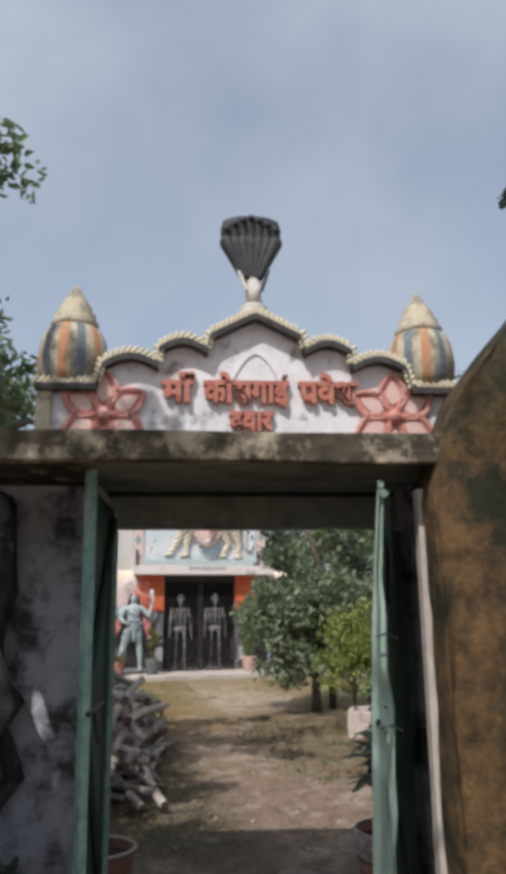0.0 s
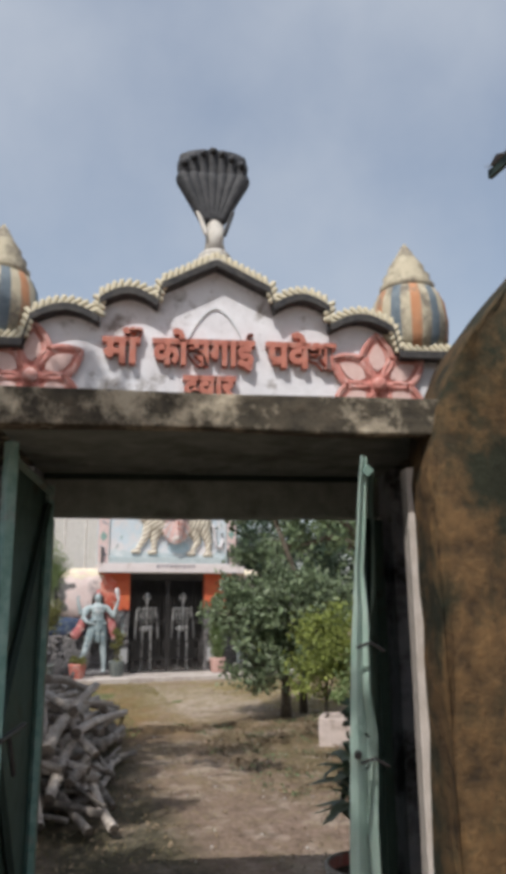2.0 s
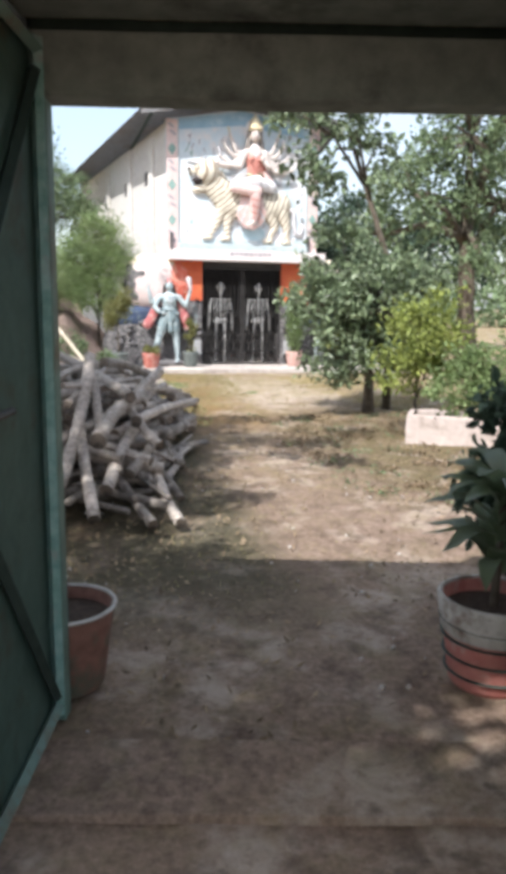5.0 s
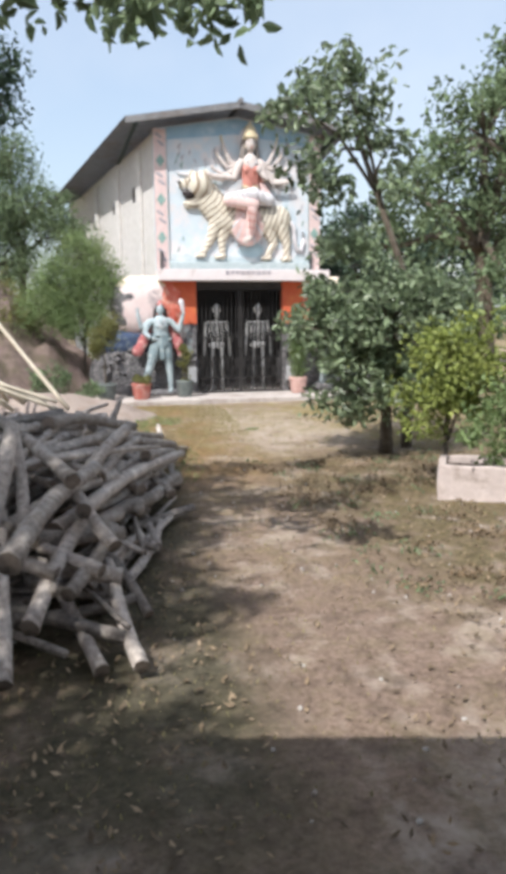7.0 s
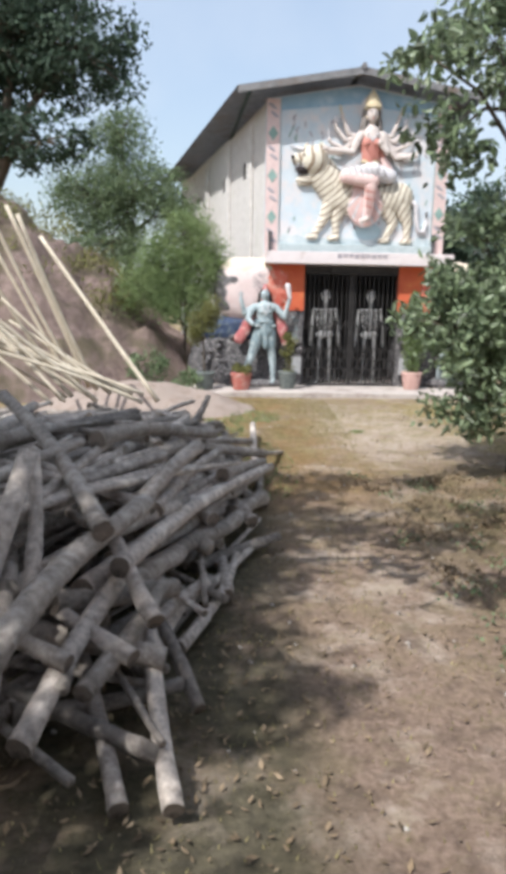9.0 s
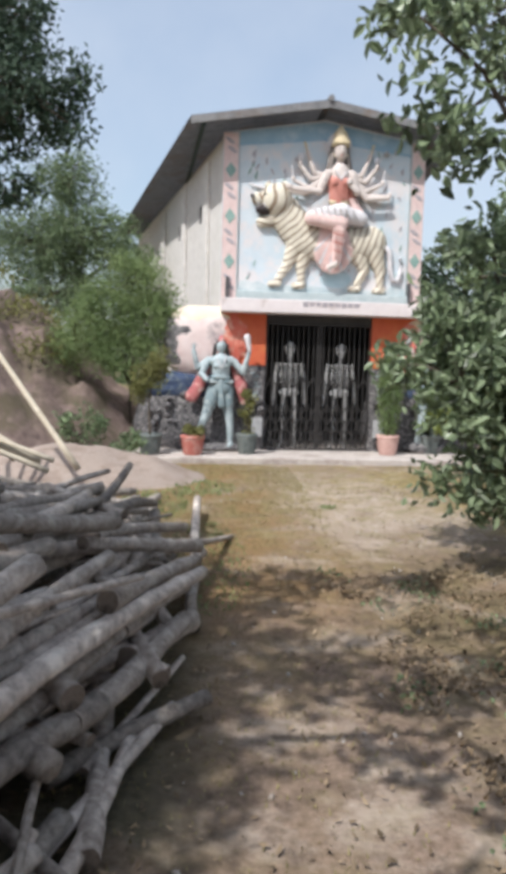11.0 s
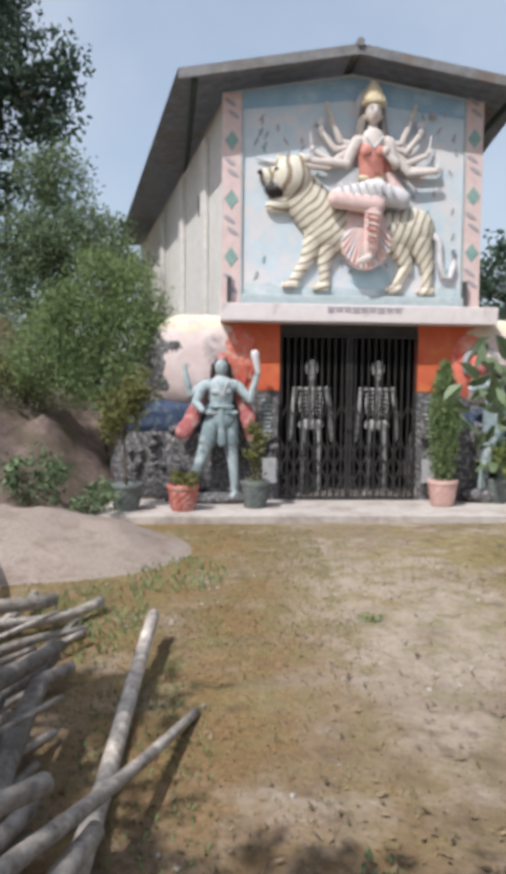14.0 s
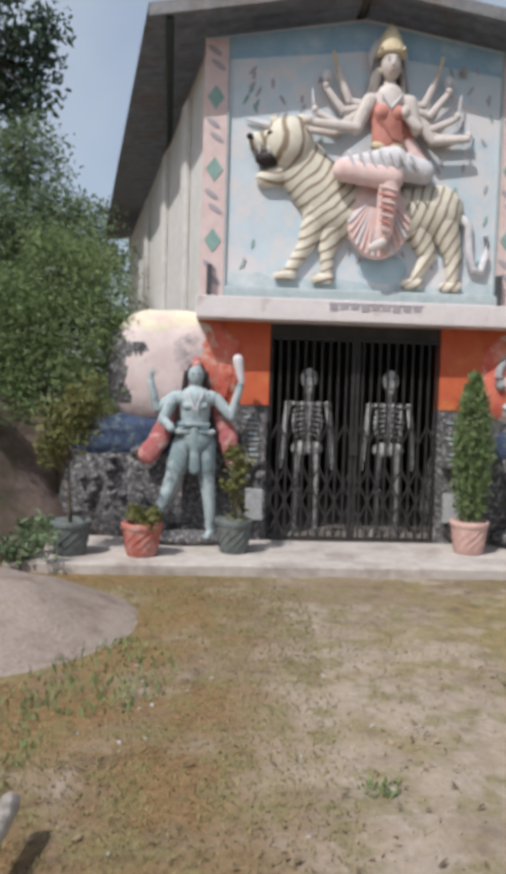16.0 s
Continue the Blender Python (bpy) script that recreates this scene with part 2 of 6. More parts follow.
    limerim=mat("chalky_rim", (0.38, 0.345, 0.31), (0.56, 0.52, 0.47), 22, 0.88, 0.4, (0.20, 0.15, 0.12), 9, 0.56),
    grass=mat("short_grass", (0.19, 0.165, 0.07), (0.33, 0.28, 0.14), 6, 0.8, 0, island=0.4, translucent=0.25),
    litter=mat("dry_leaf_litter", (0.13, 0.088, 0.05), (0.31, 0.235, 0.155), 3, 0.85, 0, island=0.55, translucent=0.1),
    leaf_citrus=mat("glossy_green_leaf", (0.14, 0.19, 0.10), (0.25, 0.30, 0.18), 3, 0.38, 0, island=0.6, spec=0.55, translucent=0.35),
    leaf_yellow=mat("yellow_green_leaf", (0.19, 0.24, 0.06), (0.32, 0.35, 0.10), 3, 0.5, 0, island=0.4, translucent=0.3),
    leaf_dark=mat("dark_tree_leaf", (0.04, 0.07, 0.045), (0.08, 0.115, 0.075), 2, 0.6, 0, island=0.45, translucent=0.2),
    leaf_mid=mat("mid_green_leaf", (0.12, 0.17, 0.085), (0.20, 0.255, 0.14), 2, 0.6, 0, island=0.45, translucent=0.25),
    leaf_feather=mat("feathery_leaf", (0.15, 0.22, 0.085), (0.25, 0.31, 0.14), 2, 0.6, 0, island=0.4, translucent=0.3),
    leaf_olive=mat("olive_leaf", (0.14, 0.15, 0.05), (0.24, 0.23, 0.09), 2, 0.6, 0, island=0.4, translucent=0.3),
)


def tiger_material():
    m = mat("tiger_stripes", (0.60, 0.55, 0.44), (0.72, 0.67, 0.57), 12, 0.65, 0.12)
    n, l = m.node_tree.nodes, m.node_tree.links
    b = n["Principled BSDF"]
    src = b.inputs["Base Color"].links[0].from_socket
    tc = n.new("ShaderNodeTexCoord")
    mp = n.new("ShaderNodeMapping")
    mp.inputs["Location"].default_value = (0.86, 0, -4.05)
    w = n.new("ShaderNodeTexWave")
    w.wave_type, w.rings_direction = 'RINGS', 'SPHERICAL'
    w.inputs["Scale"].default_value, w.inputs["Distortion"].default_value = 3.3, 3.0
    w.inputs["Detail"].default_value, w.inputs["Detail Scale"].default_value = 1.5, 1.2
    r = n.new("ShaderNodeValToRGB")
    r.color_ramp.elements[0].position, r.color_ramp.elements[1].position = 0.76, 0.92
    mx = n.new("ShaderNodeMixRGB")
    mx.inputs["Color2"].default_value = (0.27, 0.20, 0.14, 1)
    l.new(tc.outputs["Object"], mp.inputs["Vector"])
    l.new(mp.outputs["Vector"], w.inputs["Vector"])
    l.new(w.outputs["Fac"], r.inputs["Fac"])
    l.new(r.outputs["Color"], mx.inputs["Fac"])
    l.new(src, mx.inputs["Color1"])
    l.new(mx.outputs["Color"], b.inputs["Base Color"])
    return m


M["tiger"] = tiger_material()


def ground_material():
    m = bpy.data.materials.new("dirt_and_thin_grass")
    m.use_nodes = True
    n, l = m.node_tree.nodes, m.node_tree.links
    b = n["Principled BSDF"]
    b.inputs["Roughness"].default_value, b.inputs["Specular IOR Level"].default_value = 0.96, 0.15
    tc = n.new("ShaderNodeTexCoord")

    def noise_ramp(scale, lo, hi, ca, cb, detail=8):
        t = n.new("ShaderNodeTexNoise")
        t.inputs["Scale"].default_value, t.inputs["Detail"].default_value = scale, detail
        t.inputs["Roughness"].default_value = 0.68
        l.new(tc.outputs["Object"], t.inputs["Vector"])
        r = n.new("ShaderNodeValToRGB")
        r.color_ramp.elements[0].position, r.color_ramp.elements[1].position = lo, hi
        r.color_ramp.elements[0].color, r.color_ramp.elements[1].color = (*ca, 1), (*cb, 1)
        l.new(t.outputs["Fac"], r.inputs["Fac"])
        return t, r

    def mix(fac, a, c):
        x = n.new("ShaderNodeMixRGB")
        l.new(fac, x.inputs["Fac"])
        l.new(a, x.inputs["Color1"])
        l.new(c, x.inputs["Color2"])
        return x.outputs["Color"]

    fine, dirt = noise_ramp(38, 0.3, 0.72, (0.125, 0.085, 0.066), (0.345, 0.25, 0.20))
    _, grassy = noise_ramp(26, 0.3, 0.7, (0.175, 0.13, 0.05), (0.38, 0.295, 0.15))
    _, pale = noise_ramp(22, 0.3, 0.7, (0.36, 0.285, 0.225), (0.50, 0.415, 0.345))
    _, patch = noise_ramp(0.75, 0.46, 0.60, (0, 0, 0), (1, 1, 1))
    _, patch2 = noise_ramp(1.7, 0.50, 0.60, (0, 0, 0), (1, 1, 1))
    sep = n.new("ShaderNodeSeparateXYZ")
    l.new(tc.outputs["Object"], sep.inputs["Vector"])
    lawn = n.new("ShaderNodeMapRange")
    lawn.inputs["From Min"].default_value, lawn.inputs["From Max"].default_value = 4.0, 9.0
    lawn.inputs["To Min"].default_value, lawn.inputs["To Max"].default_value = 0.15, 0.85
    l.new(sep.outputs["Y"], lawn.inputs["Value"])
    mul = n.new("ShaderNodeMath")
    mul.operation = 'MULTIPLY'
    l.new(lawn.outputs["Result"], mul.inputs[0])
    l.new(patch.outputs["Color"], mul.inputs[1])
    add = n.new("ShaderNodeMath")
    add.operation, add.use_clamp = 'MULTIPLY_ADD', True
    add.inputs[1].default_value = 0.45
    l.new(lawn.outputs["Result"], add.inputs[0])
    l.new(mul.outputs["Value"], add.inputs[2])
    c = mix(add.outputs["Value"], dirt.outputs["Color"], grassy.outputs["Color"])
    half = n.new("ShaderNodeMath")
    half.operation = 'MULTIPLY'
    half.inputs[1].default_value = 0.75
    l.new(patch2.outputs["Color"], half.inputs[0])
    c = mix(half.outputs["Value"], c, pale.outputs["Color"])
    _, dark = noise_ramp(30, 0.3, 0.7, (0.07, 0.05, 0.04), (0.16, 0.115, 0.085))
    _, mottle = noise_ramp(6.5, 0.50, 0.64, (0, 0, 0), (0.75, 0.75, 0.75))
    c = mix(mottle.outputs["Color"], c, dark.outputs["Color"])
    # leafy olive patches towards the gate, a beaten pale track towards the plinth
    def ranged(socket, lo, hi, a, z):
        x = n.new("ShaderNodeMapRange")
        x.interpolation_type = 'SMOOTHSTEP'
        for k, v in (("From Min", lo), ("From Max", hi), ("To Min", a), ("To Max", z)):
            x.inputs[k].default_value = v
        l.new(socket, x.inputs["Value"])
        return x.outputs["Result"]

    def times(p, q):
        x = n.new("ShaderNodeMath")
        x.operation = 'MULTIPLY'
        l.new(p, x.inputs[0])
        l.new(q, x.inputs[1])
        return x.outputs["Value"]

    _, olive = noise_ramp(34, 0.35, 0.65, (0.055, 0.045, 0.025), (0.21, 0.165, 0.085))
    _, weedy = noise_ramp(3.2, 0.37, 0.52, (0, 0, 0), (0.9, 0.9, 0.9))
    zone = times(ranged(sep.outputs["X"], -1.5, -0.5, 0.0, 1.0), ranged(sep.outputs["Y"], 5.2, 7.2, 1.0, 0.0))
    zone = times(zone, ranged(sep.outputs["Y"], 1.8, 3.0, 0.0, 1.0))
    c = mix(times(weedy.outputs["Color"], zone), c, olive.outputs["Color"])
    _, worn = noise_ramp(2.6, 0.34, 0.56, (0.15, 0.15, 0.15), (0.85, 0.85, 0.85))
    across = times(ranged(sep.outputs["X"], -1.7, -0.8, 0.0, 1.0), ranged(sep.outputs["X"], -0.2, 0.7, 1.0, 0.0))
    along = times(ranged(sep.outputs["Y"], 6.4, 8.0, 0.0, 1.0), ranged(sep.outputs["Y"], 9.6, 11.4, 1.0, 0.2))
    c = mix(times(worn.outputs["Color"], times(across, along)), c, pale.outputs["Color"])
    # rusty dry grass between the logs and the track, matted darker turf in blotches, dark leaf litter along the pile
    # with the shade there put into its colour
    _, rust = noise_ramp(30, 0.3, 0.7, (0.135, 0.075, 0.03), (0.34, 0.215, 0.105))
    _, rusty = noise_ramp(1.9, 0.36, 0.54, (0, 0, 0), (0.85, 0.85, 0.85))
    strip = times(ranged(sep.outputs["X"], -1.5, -0.7, 1.0, 0.0), ranged(sep.outputs["Y"], 4.8, 6.2, 0.0, 1.0))
    strip = times(strip, ranged(sep.outputs["X"], -4.6, -3.6, 0.0, 1.0))
    c = mix(times(rusty.outputs["Color"], strip), c, rust.outputs["Color"])
    _, turfy = noise_ramp(28, 0.3, 0.7, (0.13, 0.115, 0.045), (0.31, 0.27, 0.13))
    _, blotch = noise_ramp(5.0, 0.50, 0.60, (0, 0, 0), (0.7, 0.7, 0.7))
    c = mix(times(blotch.outputs["Color"], ranged(sep.outputs["Y"], 6.0, 9.0, 0.25, 1.0)), c, turfy.outputs["Color"])
    _, shaded_litter = noise_ramp(24, 0.3, 0.7, (0.035, 0.034, 0.022), (0.12, 0.105, 0.065))
    _, shade_mask = noise_ramp(2.4, 0.30, 0.50, (0.1, 0.1, 0.1), (0.9, 0.9, 0.9))
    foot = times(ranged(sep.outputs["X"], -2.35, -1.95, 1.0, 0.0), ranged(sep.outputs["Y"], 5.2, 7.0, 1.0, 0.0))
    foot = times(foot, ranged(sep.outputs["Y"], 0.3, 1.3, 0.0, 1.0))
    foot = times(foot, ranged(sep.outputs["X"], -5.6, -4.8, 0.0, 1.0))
    c = mix(times(shade_mask.outputs["Color"], foot), c, shaded_litter.outputs["Color"])
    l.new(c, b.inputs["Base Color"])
    bp = n.new("ShaderNodeBump")
    bp.inputs["Strength"].default_value, bp.inputs["Distance"].default_value = 0.6, 0.03
    l.new(fine.outputs["Fac"], bp.inputs["Height"])
    l.new(bp.outputs["Normal"], b.inputs["Normal"])
    return m


M["ground"] = ground_material()

# ---- shapes ----
def mesh_of(bm, name, mats, smooth=False):
    me = bpy.data.meshes.new(name)
    bmesh.ops.recalc_face_normals(bm, faces=bm.faces)
    bm.to_mesh(me)
    bm.free()
    for m in mats if isinstance(mats, (list, tuple)) else [mats]:
        me.materials.append(m)
    if smooth:
        me.shade_smooth()
    return me


def part(name, bm, material, parent, label="", smooth=False):
    ob = new(name, mesh_of(bm, name, material, smooth))
    ob.parent = parent
    if label:
        ob["label"] = label
    return ob


def thing(name, m, label, category, group="", kind=""):
    ob = new(name)
    ob.empty_display_size = 0.2
    ob.matrix_world = m
    return tagged(ob, label, category, group, kind)


def solid(name, bm, material, m, label, category, group="", kind="", smooth=False):
    ob = new(name, mesh_of(bm, name, material, smooth))
    ob.matrix_world = m
    return tagged(ob, label, category, group, kind)


def box(bm, x0, x1, y0, y1, z0, z1, bevel=0.0, mi=0):
    r = bmesh.ops.create_cube(bm, size=1.0, matrix=Matrix.LocRotScale(((x0 + x1) / 2, (y0 + y1) / 2, (z0 + z1) / 2), None, (abs(x1 - x0), abs(y1 - y0), abs(z1 - z0))))
    vs = r["verts"]
    fs = {f for v in vs for f in v.link_faces}
    if bevel:
        es = list({e for v in vs for e in v.link_edges})
        out = bmesh.ops.bevel(bm, geom=es, offset=bevel, segments=2, affect='EDGES', profile=0.6)
        fs = set(out["faces"]) | {f for f in fs if f.is_valid}
    for f in fs:
        f.material_index = mi
    return bm


def capsule(bm, p, q, r0, r1=None, mi=0, seg=12, flat=1.0):
    """A tapered round limb from p to q with round ends; flat squeezes it in y."""
    r1 = r0 if r1 is None else r1
    p, q = Vector(p), Vector(q)
    d = q - p
    ln = max(d.length, 1e-4)
    rot = d.to_track_quat('Z', 'Y').to_matrix() if d.length > 1e-4 else Matrix.Identity(3)
    rings = [(-r0 * math.sin(a), r0 * math.cos(a)) for a in (1.25, 0.8, 0.4)]
    rings += [(ln * k / 4, r0 + (r1 - r0) * k / 4) for k in range(5)]
    rings += [(ln + r1 * math.sin(a), r1 * math.cos(a)) for a in (0.4, 0.8, 1.25)]
    prev = None
    for z, r in rings:
        ring = []
        for i in range(seg):
            a = 2 * math.pi * i / seg
            off = rot @ Vector((r * math.cos(a), r * math.sin(a), z))
            off.y *= flat
            ring.append(bm.verts.new(p + off))
        if prev:
            for i in range(seg):
                bm.faces.new((prev[i], prev[(i + 1) % seg], ring[(i + 1) % seg], ring[i])).material_index = mi
        else:
            bm.faces.new(ring[::-1]).material_index = mi
        prev = ring
    bm.faces.new(prev).material_index = mi
    return bm


def blob(bm, c, rx, ry, rz, mi=0, u=18, v=12):
    r = bmesh.ops.create_uvsphere(bm, u_segments=u, v_segments=v, radius=1.0, matrix=Matrix.LocRotScale(c, None, (rx, ry, rz)))
    for f in {f for w in r["verts"] for f in w.link_faces}:
        f.material_index = mi
    return bm


def lathe(bm, profile, seg=28, mi=0, lobes=0, lobe=0.0, mi_of=None, c=(0, 0, 0), caps=True):
    prev = None
    for r, z in profile:
        ring = []
        for i in range(seg):
            a = 2 * math.pi * i / seg
            rr = r * (1 + lobe * abs(math.cos(a * lobes / 2))) if lobes else r
            ring.append(bm.verts.new((c[0] + rr * math.cos(a), c[1] + rr * math.sin(a), c[2] + z)))
        if prev:
            for i in range(seg):
                f = bm.faces.new((prev[i], prev[(i + 1) % seg], ring[(i + 1) % seg], ring[i]))
                f.material_index = mi_of(i) if mi_of else mi
        elif caps:
            bm.faces.new(ring[::-1]).material_index = mi
        prev = ring
    if caps:
        bm.faces.new(prev).material_index = mi
    return bm


def prism(bm, outline, y0, y1, mi=0):
    """A flat outline in x, z given a thickness in y."""
    a = [bm.verts.new((x, y0, z)) for x, z in outline]
    b = [bm.verts.new((x, y1, z)) for x, z in outline]
    n = len(outline)
    bm.faces.new(a).material_index = mi
    bm.faces.new(b[::-1]).material_index = mi
    for i in range(n):
        bm.faces.new((a[i], b[i], b[(i + 1) % n], a[(i + 1) % n])).material_index = mi
    return bm


def rough_up(bm, amount, scale, seed=0, cuts=0):
    if cuts:
        bmesh.ops.subdivide_edges(bm, edges=bm.edges[:], cuts=cuts, use_grid_fill=True)
    for v in bm.verts:
        k = (v.co + Vector((seed * 7.3, seed * 3.1, 0))) * scale
        v.co += Vector((noise.noise(k), noise.noise(k + Vector((9, 3, 5))), noise.noise(k + Vector((2, 8, 1))))) * amount
    return bm


def leaf_mesh(name, centres, size, material, seed, long=1.9, droop=0.3, normal_out=None):
    """Many small folded leaves, four triangles each, at the given centres."""
    rng = np.random.default_rng(seed)
    c = np.asarray(centres, float)
    n = len(c)
    d = rng.normal(size=(n, 3))
    d[:, 2] -= droop
    d /= np.linalg.norm(d, axis=1)[:, None]
    s = np.cross(d, rng.normal(size=(n, 3)))
    s /= np.linalg.norm(s, axis=1)[:, None]
    up = np.cross(s, d)
    ln = size * rng.uniform(0.65, 1.35, (n, 1))
    w = ln / long * 0.5
    v = np.empty((n, 6, 3))
    v[:, 0] = c
    v[:, 1] = c + d * ln * 0.35 + s * w + up * w * 0.35
    v[:, 2] = c + d * ln * 0.75 + s * w * 0.7 + up * w * 0.2
    v[:, 3] = c + d * ln - up * w * 0.5
    v[:, 4] = c + d * ln * 0.75 - s * w * 0.7 + up * w * 0.2
    v[:, 5] = c + d * ln * 0.35 - s * w + up * w * 0.35
    base = (np.arange(n) * 6)[:, None]
    f = np.concatenate([base + np.array([[0, 1, 2, 3]]), base + np.array([[0, 3, 4, 5]])])
    me = bpy.data.meshes.new(name)
    me.from_pydata(v.reshape(-1, 3).tolist(), [], f.tolist())
    me.materials.append(material)
    return me


def tube_path(bm, pts, radii, seg=8, mi=0):
    prev = None
    for k, (p, r) in enumerate(zip(pts, radii)):
        p = Vector(p)
        d = Vector(pts[min(k + 1, len(pts) - 1)]) - Vector(pts[max(k - 1, 0)])
        rot = d.to_track_quat('Z', 'Y').to_matrix()
        ring = [bm.verts.new(p + rot @ Vector((r * math.cos(2 * math.pi * i / seg), r * math.sin(2 * math.pi * i / seg), 0))) for i in range(seg)]
        if prev:
            for i in range(seg):
                bm.faces.new((prev[i], prev[(i + 1) % seg], ring[(i + 1) % seg], ring[i])).material_index = mi
        else:
            bm.faces.new(ring[::-1]).material_index = mi
        prev = ring
    bm.faces.new(prev).material_index = mi
    return bm


def tree(name, at, trunk_top, trunk_r, masses, leaves, size, leaf, label, category="tree", seed=1, clump=0.28, group="", long=1.9, limbs=True):
    """A tapered trunk, a limb and twigs into each mass (centre, radii), and clumps of leaves round the twig ends."""
    rng = np.random.default_rng(seed)
    t = thing(name, pose(*at), label, category, group)
    at = Vector(at)
    top = Vector(trunk_top) - at
    bm = bmesh.new()
    mid = top * 0.5 + Vector((rng.normal() * 0.06, rng.normal() * 0.06, 0)) * top.length * 0.5
    tube_path(bm, [(0, 0, -0.05), mid * 0.4, mid, top], [trunk_r * 1.25, trunk_r, trunk_r * 0.8, trunk_r * 0.5], 10)
    pts = []
    total = sum(r[0] * r[1] * r[2] for _, r in masses) ** 1.0
    for c, r in masses:
        c, r = Vector(c) - at, np.array(r)
        if limbs:
            start = mid.lerp(top, float(rng.uniform(0.2, 1.0)))
            bend = start.lerp(c, 0.5) + Vector((0, 0, 0.12 * (c - start).length))
            tube_path(bm, [start, bend, c], [trunk_r * 0.5, trunk_r * 0.32, trunk_r * 0.16], 7)
        share = r[0] * r[1] * r[2] / total
        n_cl = max(6, int(leaves * share / 45))
        for _ in range(n_cl):
            d = rng.normal(size=3)
            d /= np.linalg.norm(d)
            e = np.array(c) + d * r * rng.uniform(0.25, 1.0) ** 0.5 * rng.uniform(0.8, 1.12)
            if limbs and rng.random() < 0.5:
                tube_path(bm, [c.lerp(Vector(e), 0.1), c.lerp(Vector(e), 0.6) + Vector((0, 0, 0.03)), Vector(e)], [trunk_r * 0.13, trunk_r * 0.08, trunk_r * 0.04], 5)
            k = int(45 * rng.uniform(0.5, 1.5))
            pts.append(e + np.clip(rng.normal(size=(k, 3)), -1.7, 1.7) * clump * np.array([1, 1, 0.8]) * rng.uniform(0.5, 1.1))
    part("trunk", bm, M["trunk"], t, smooth=True)
    cr = new("crown", leaf_mesh(name + "_crown", np.concatenate(pts), size, M[leaf], seed + 50, long))
    cr.parent = t
    return t

# ---- ground ----
def graded(lo, hi, fine_lo, fine_hi, step):
    xs = list(np.arange(fine_lo, fine_hi + 1e-6, step))
    k, x = step, fine_lo
    while x > lo:
        k *= 1.6
        x -= k
        xs.insert(0, max(x, lo))
    k, x = step, fine_hi
    while x < hi:
        k *= 1.6
        x += k
        xs.append(min(x, hi))
    return xs


def ground_height(x, y):
    near = 1.0 if abs(x) < 9 and -6 < y < 22 else 0.0
    return near * (0.022 * noise.noise(Vector((x * 0.9, y * 0.9, 0))) + 0.012 * noise.noise(Vector((x * 3.1, y * 3.1, 4))))


def ground():
    xs, ys = graded(-900, 900, -8, 6, 0.16), graded(-900, 1200, -6, 16, 0.16)
    nx = len(xs)
    verts = [(x, y, ground_height(x, y) - 0.01) for y in ys for x in xs]
    faces = [(j * nx + i, j * nx + i + 1, (j + 1) * nx + i + 1, (j + 1) * nx + i) for j in range(len(ys) - 1) for i in range(nx - 1)]
    me = bpy.data.meshes.new("ground")
    me.from_pydata(verts, [], faces)
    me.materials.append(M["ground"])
    me.shade_smooth()
    tagged(new("ground", me), "brown dirt yard with thin dry grass and worn paths", "ground", kind="structure")


ground()

# ---- gateway ----
GATE = pose(-2.385, -0.25, 0, 0, 0, -12)


# the parapet stands forward over the canopy's front edge
FORWARD = Matrix.Translation((-0.47, -0.5, 1.5)) @ Matrix.Diagonal((0.866, 0.866, 0.866, 1)) @ Matrix.Translation((0.47, 0, -1.5))


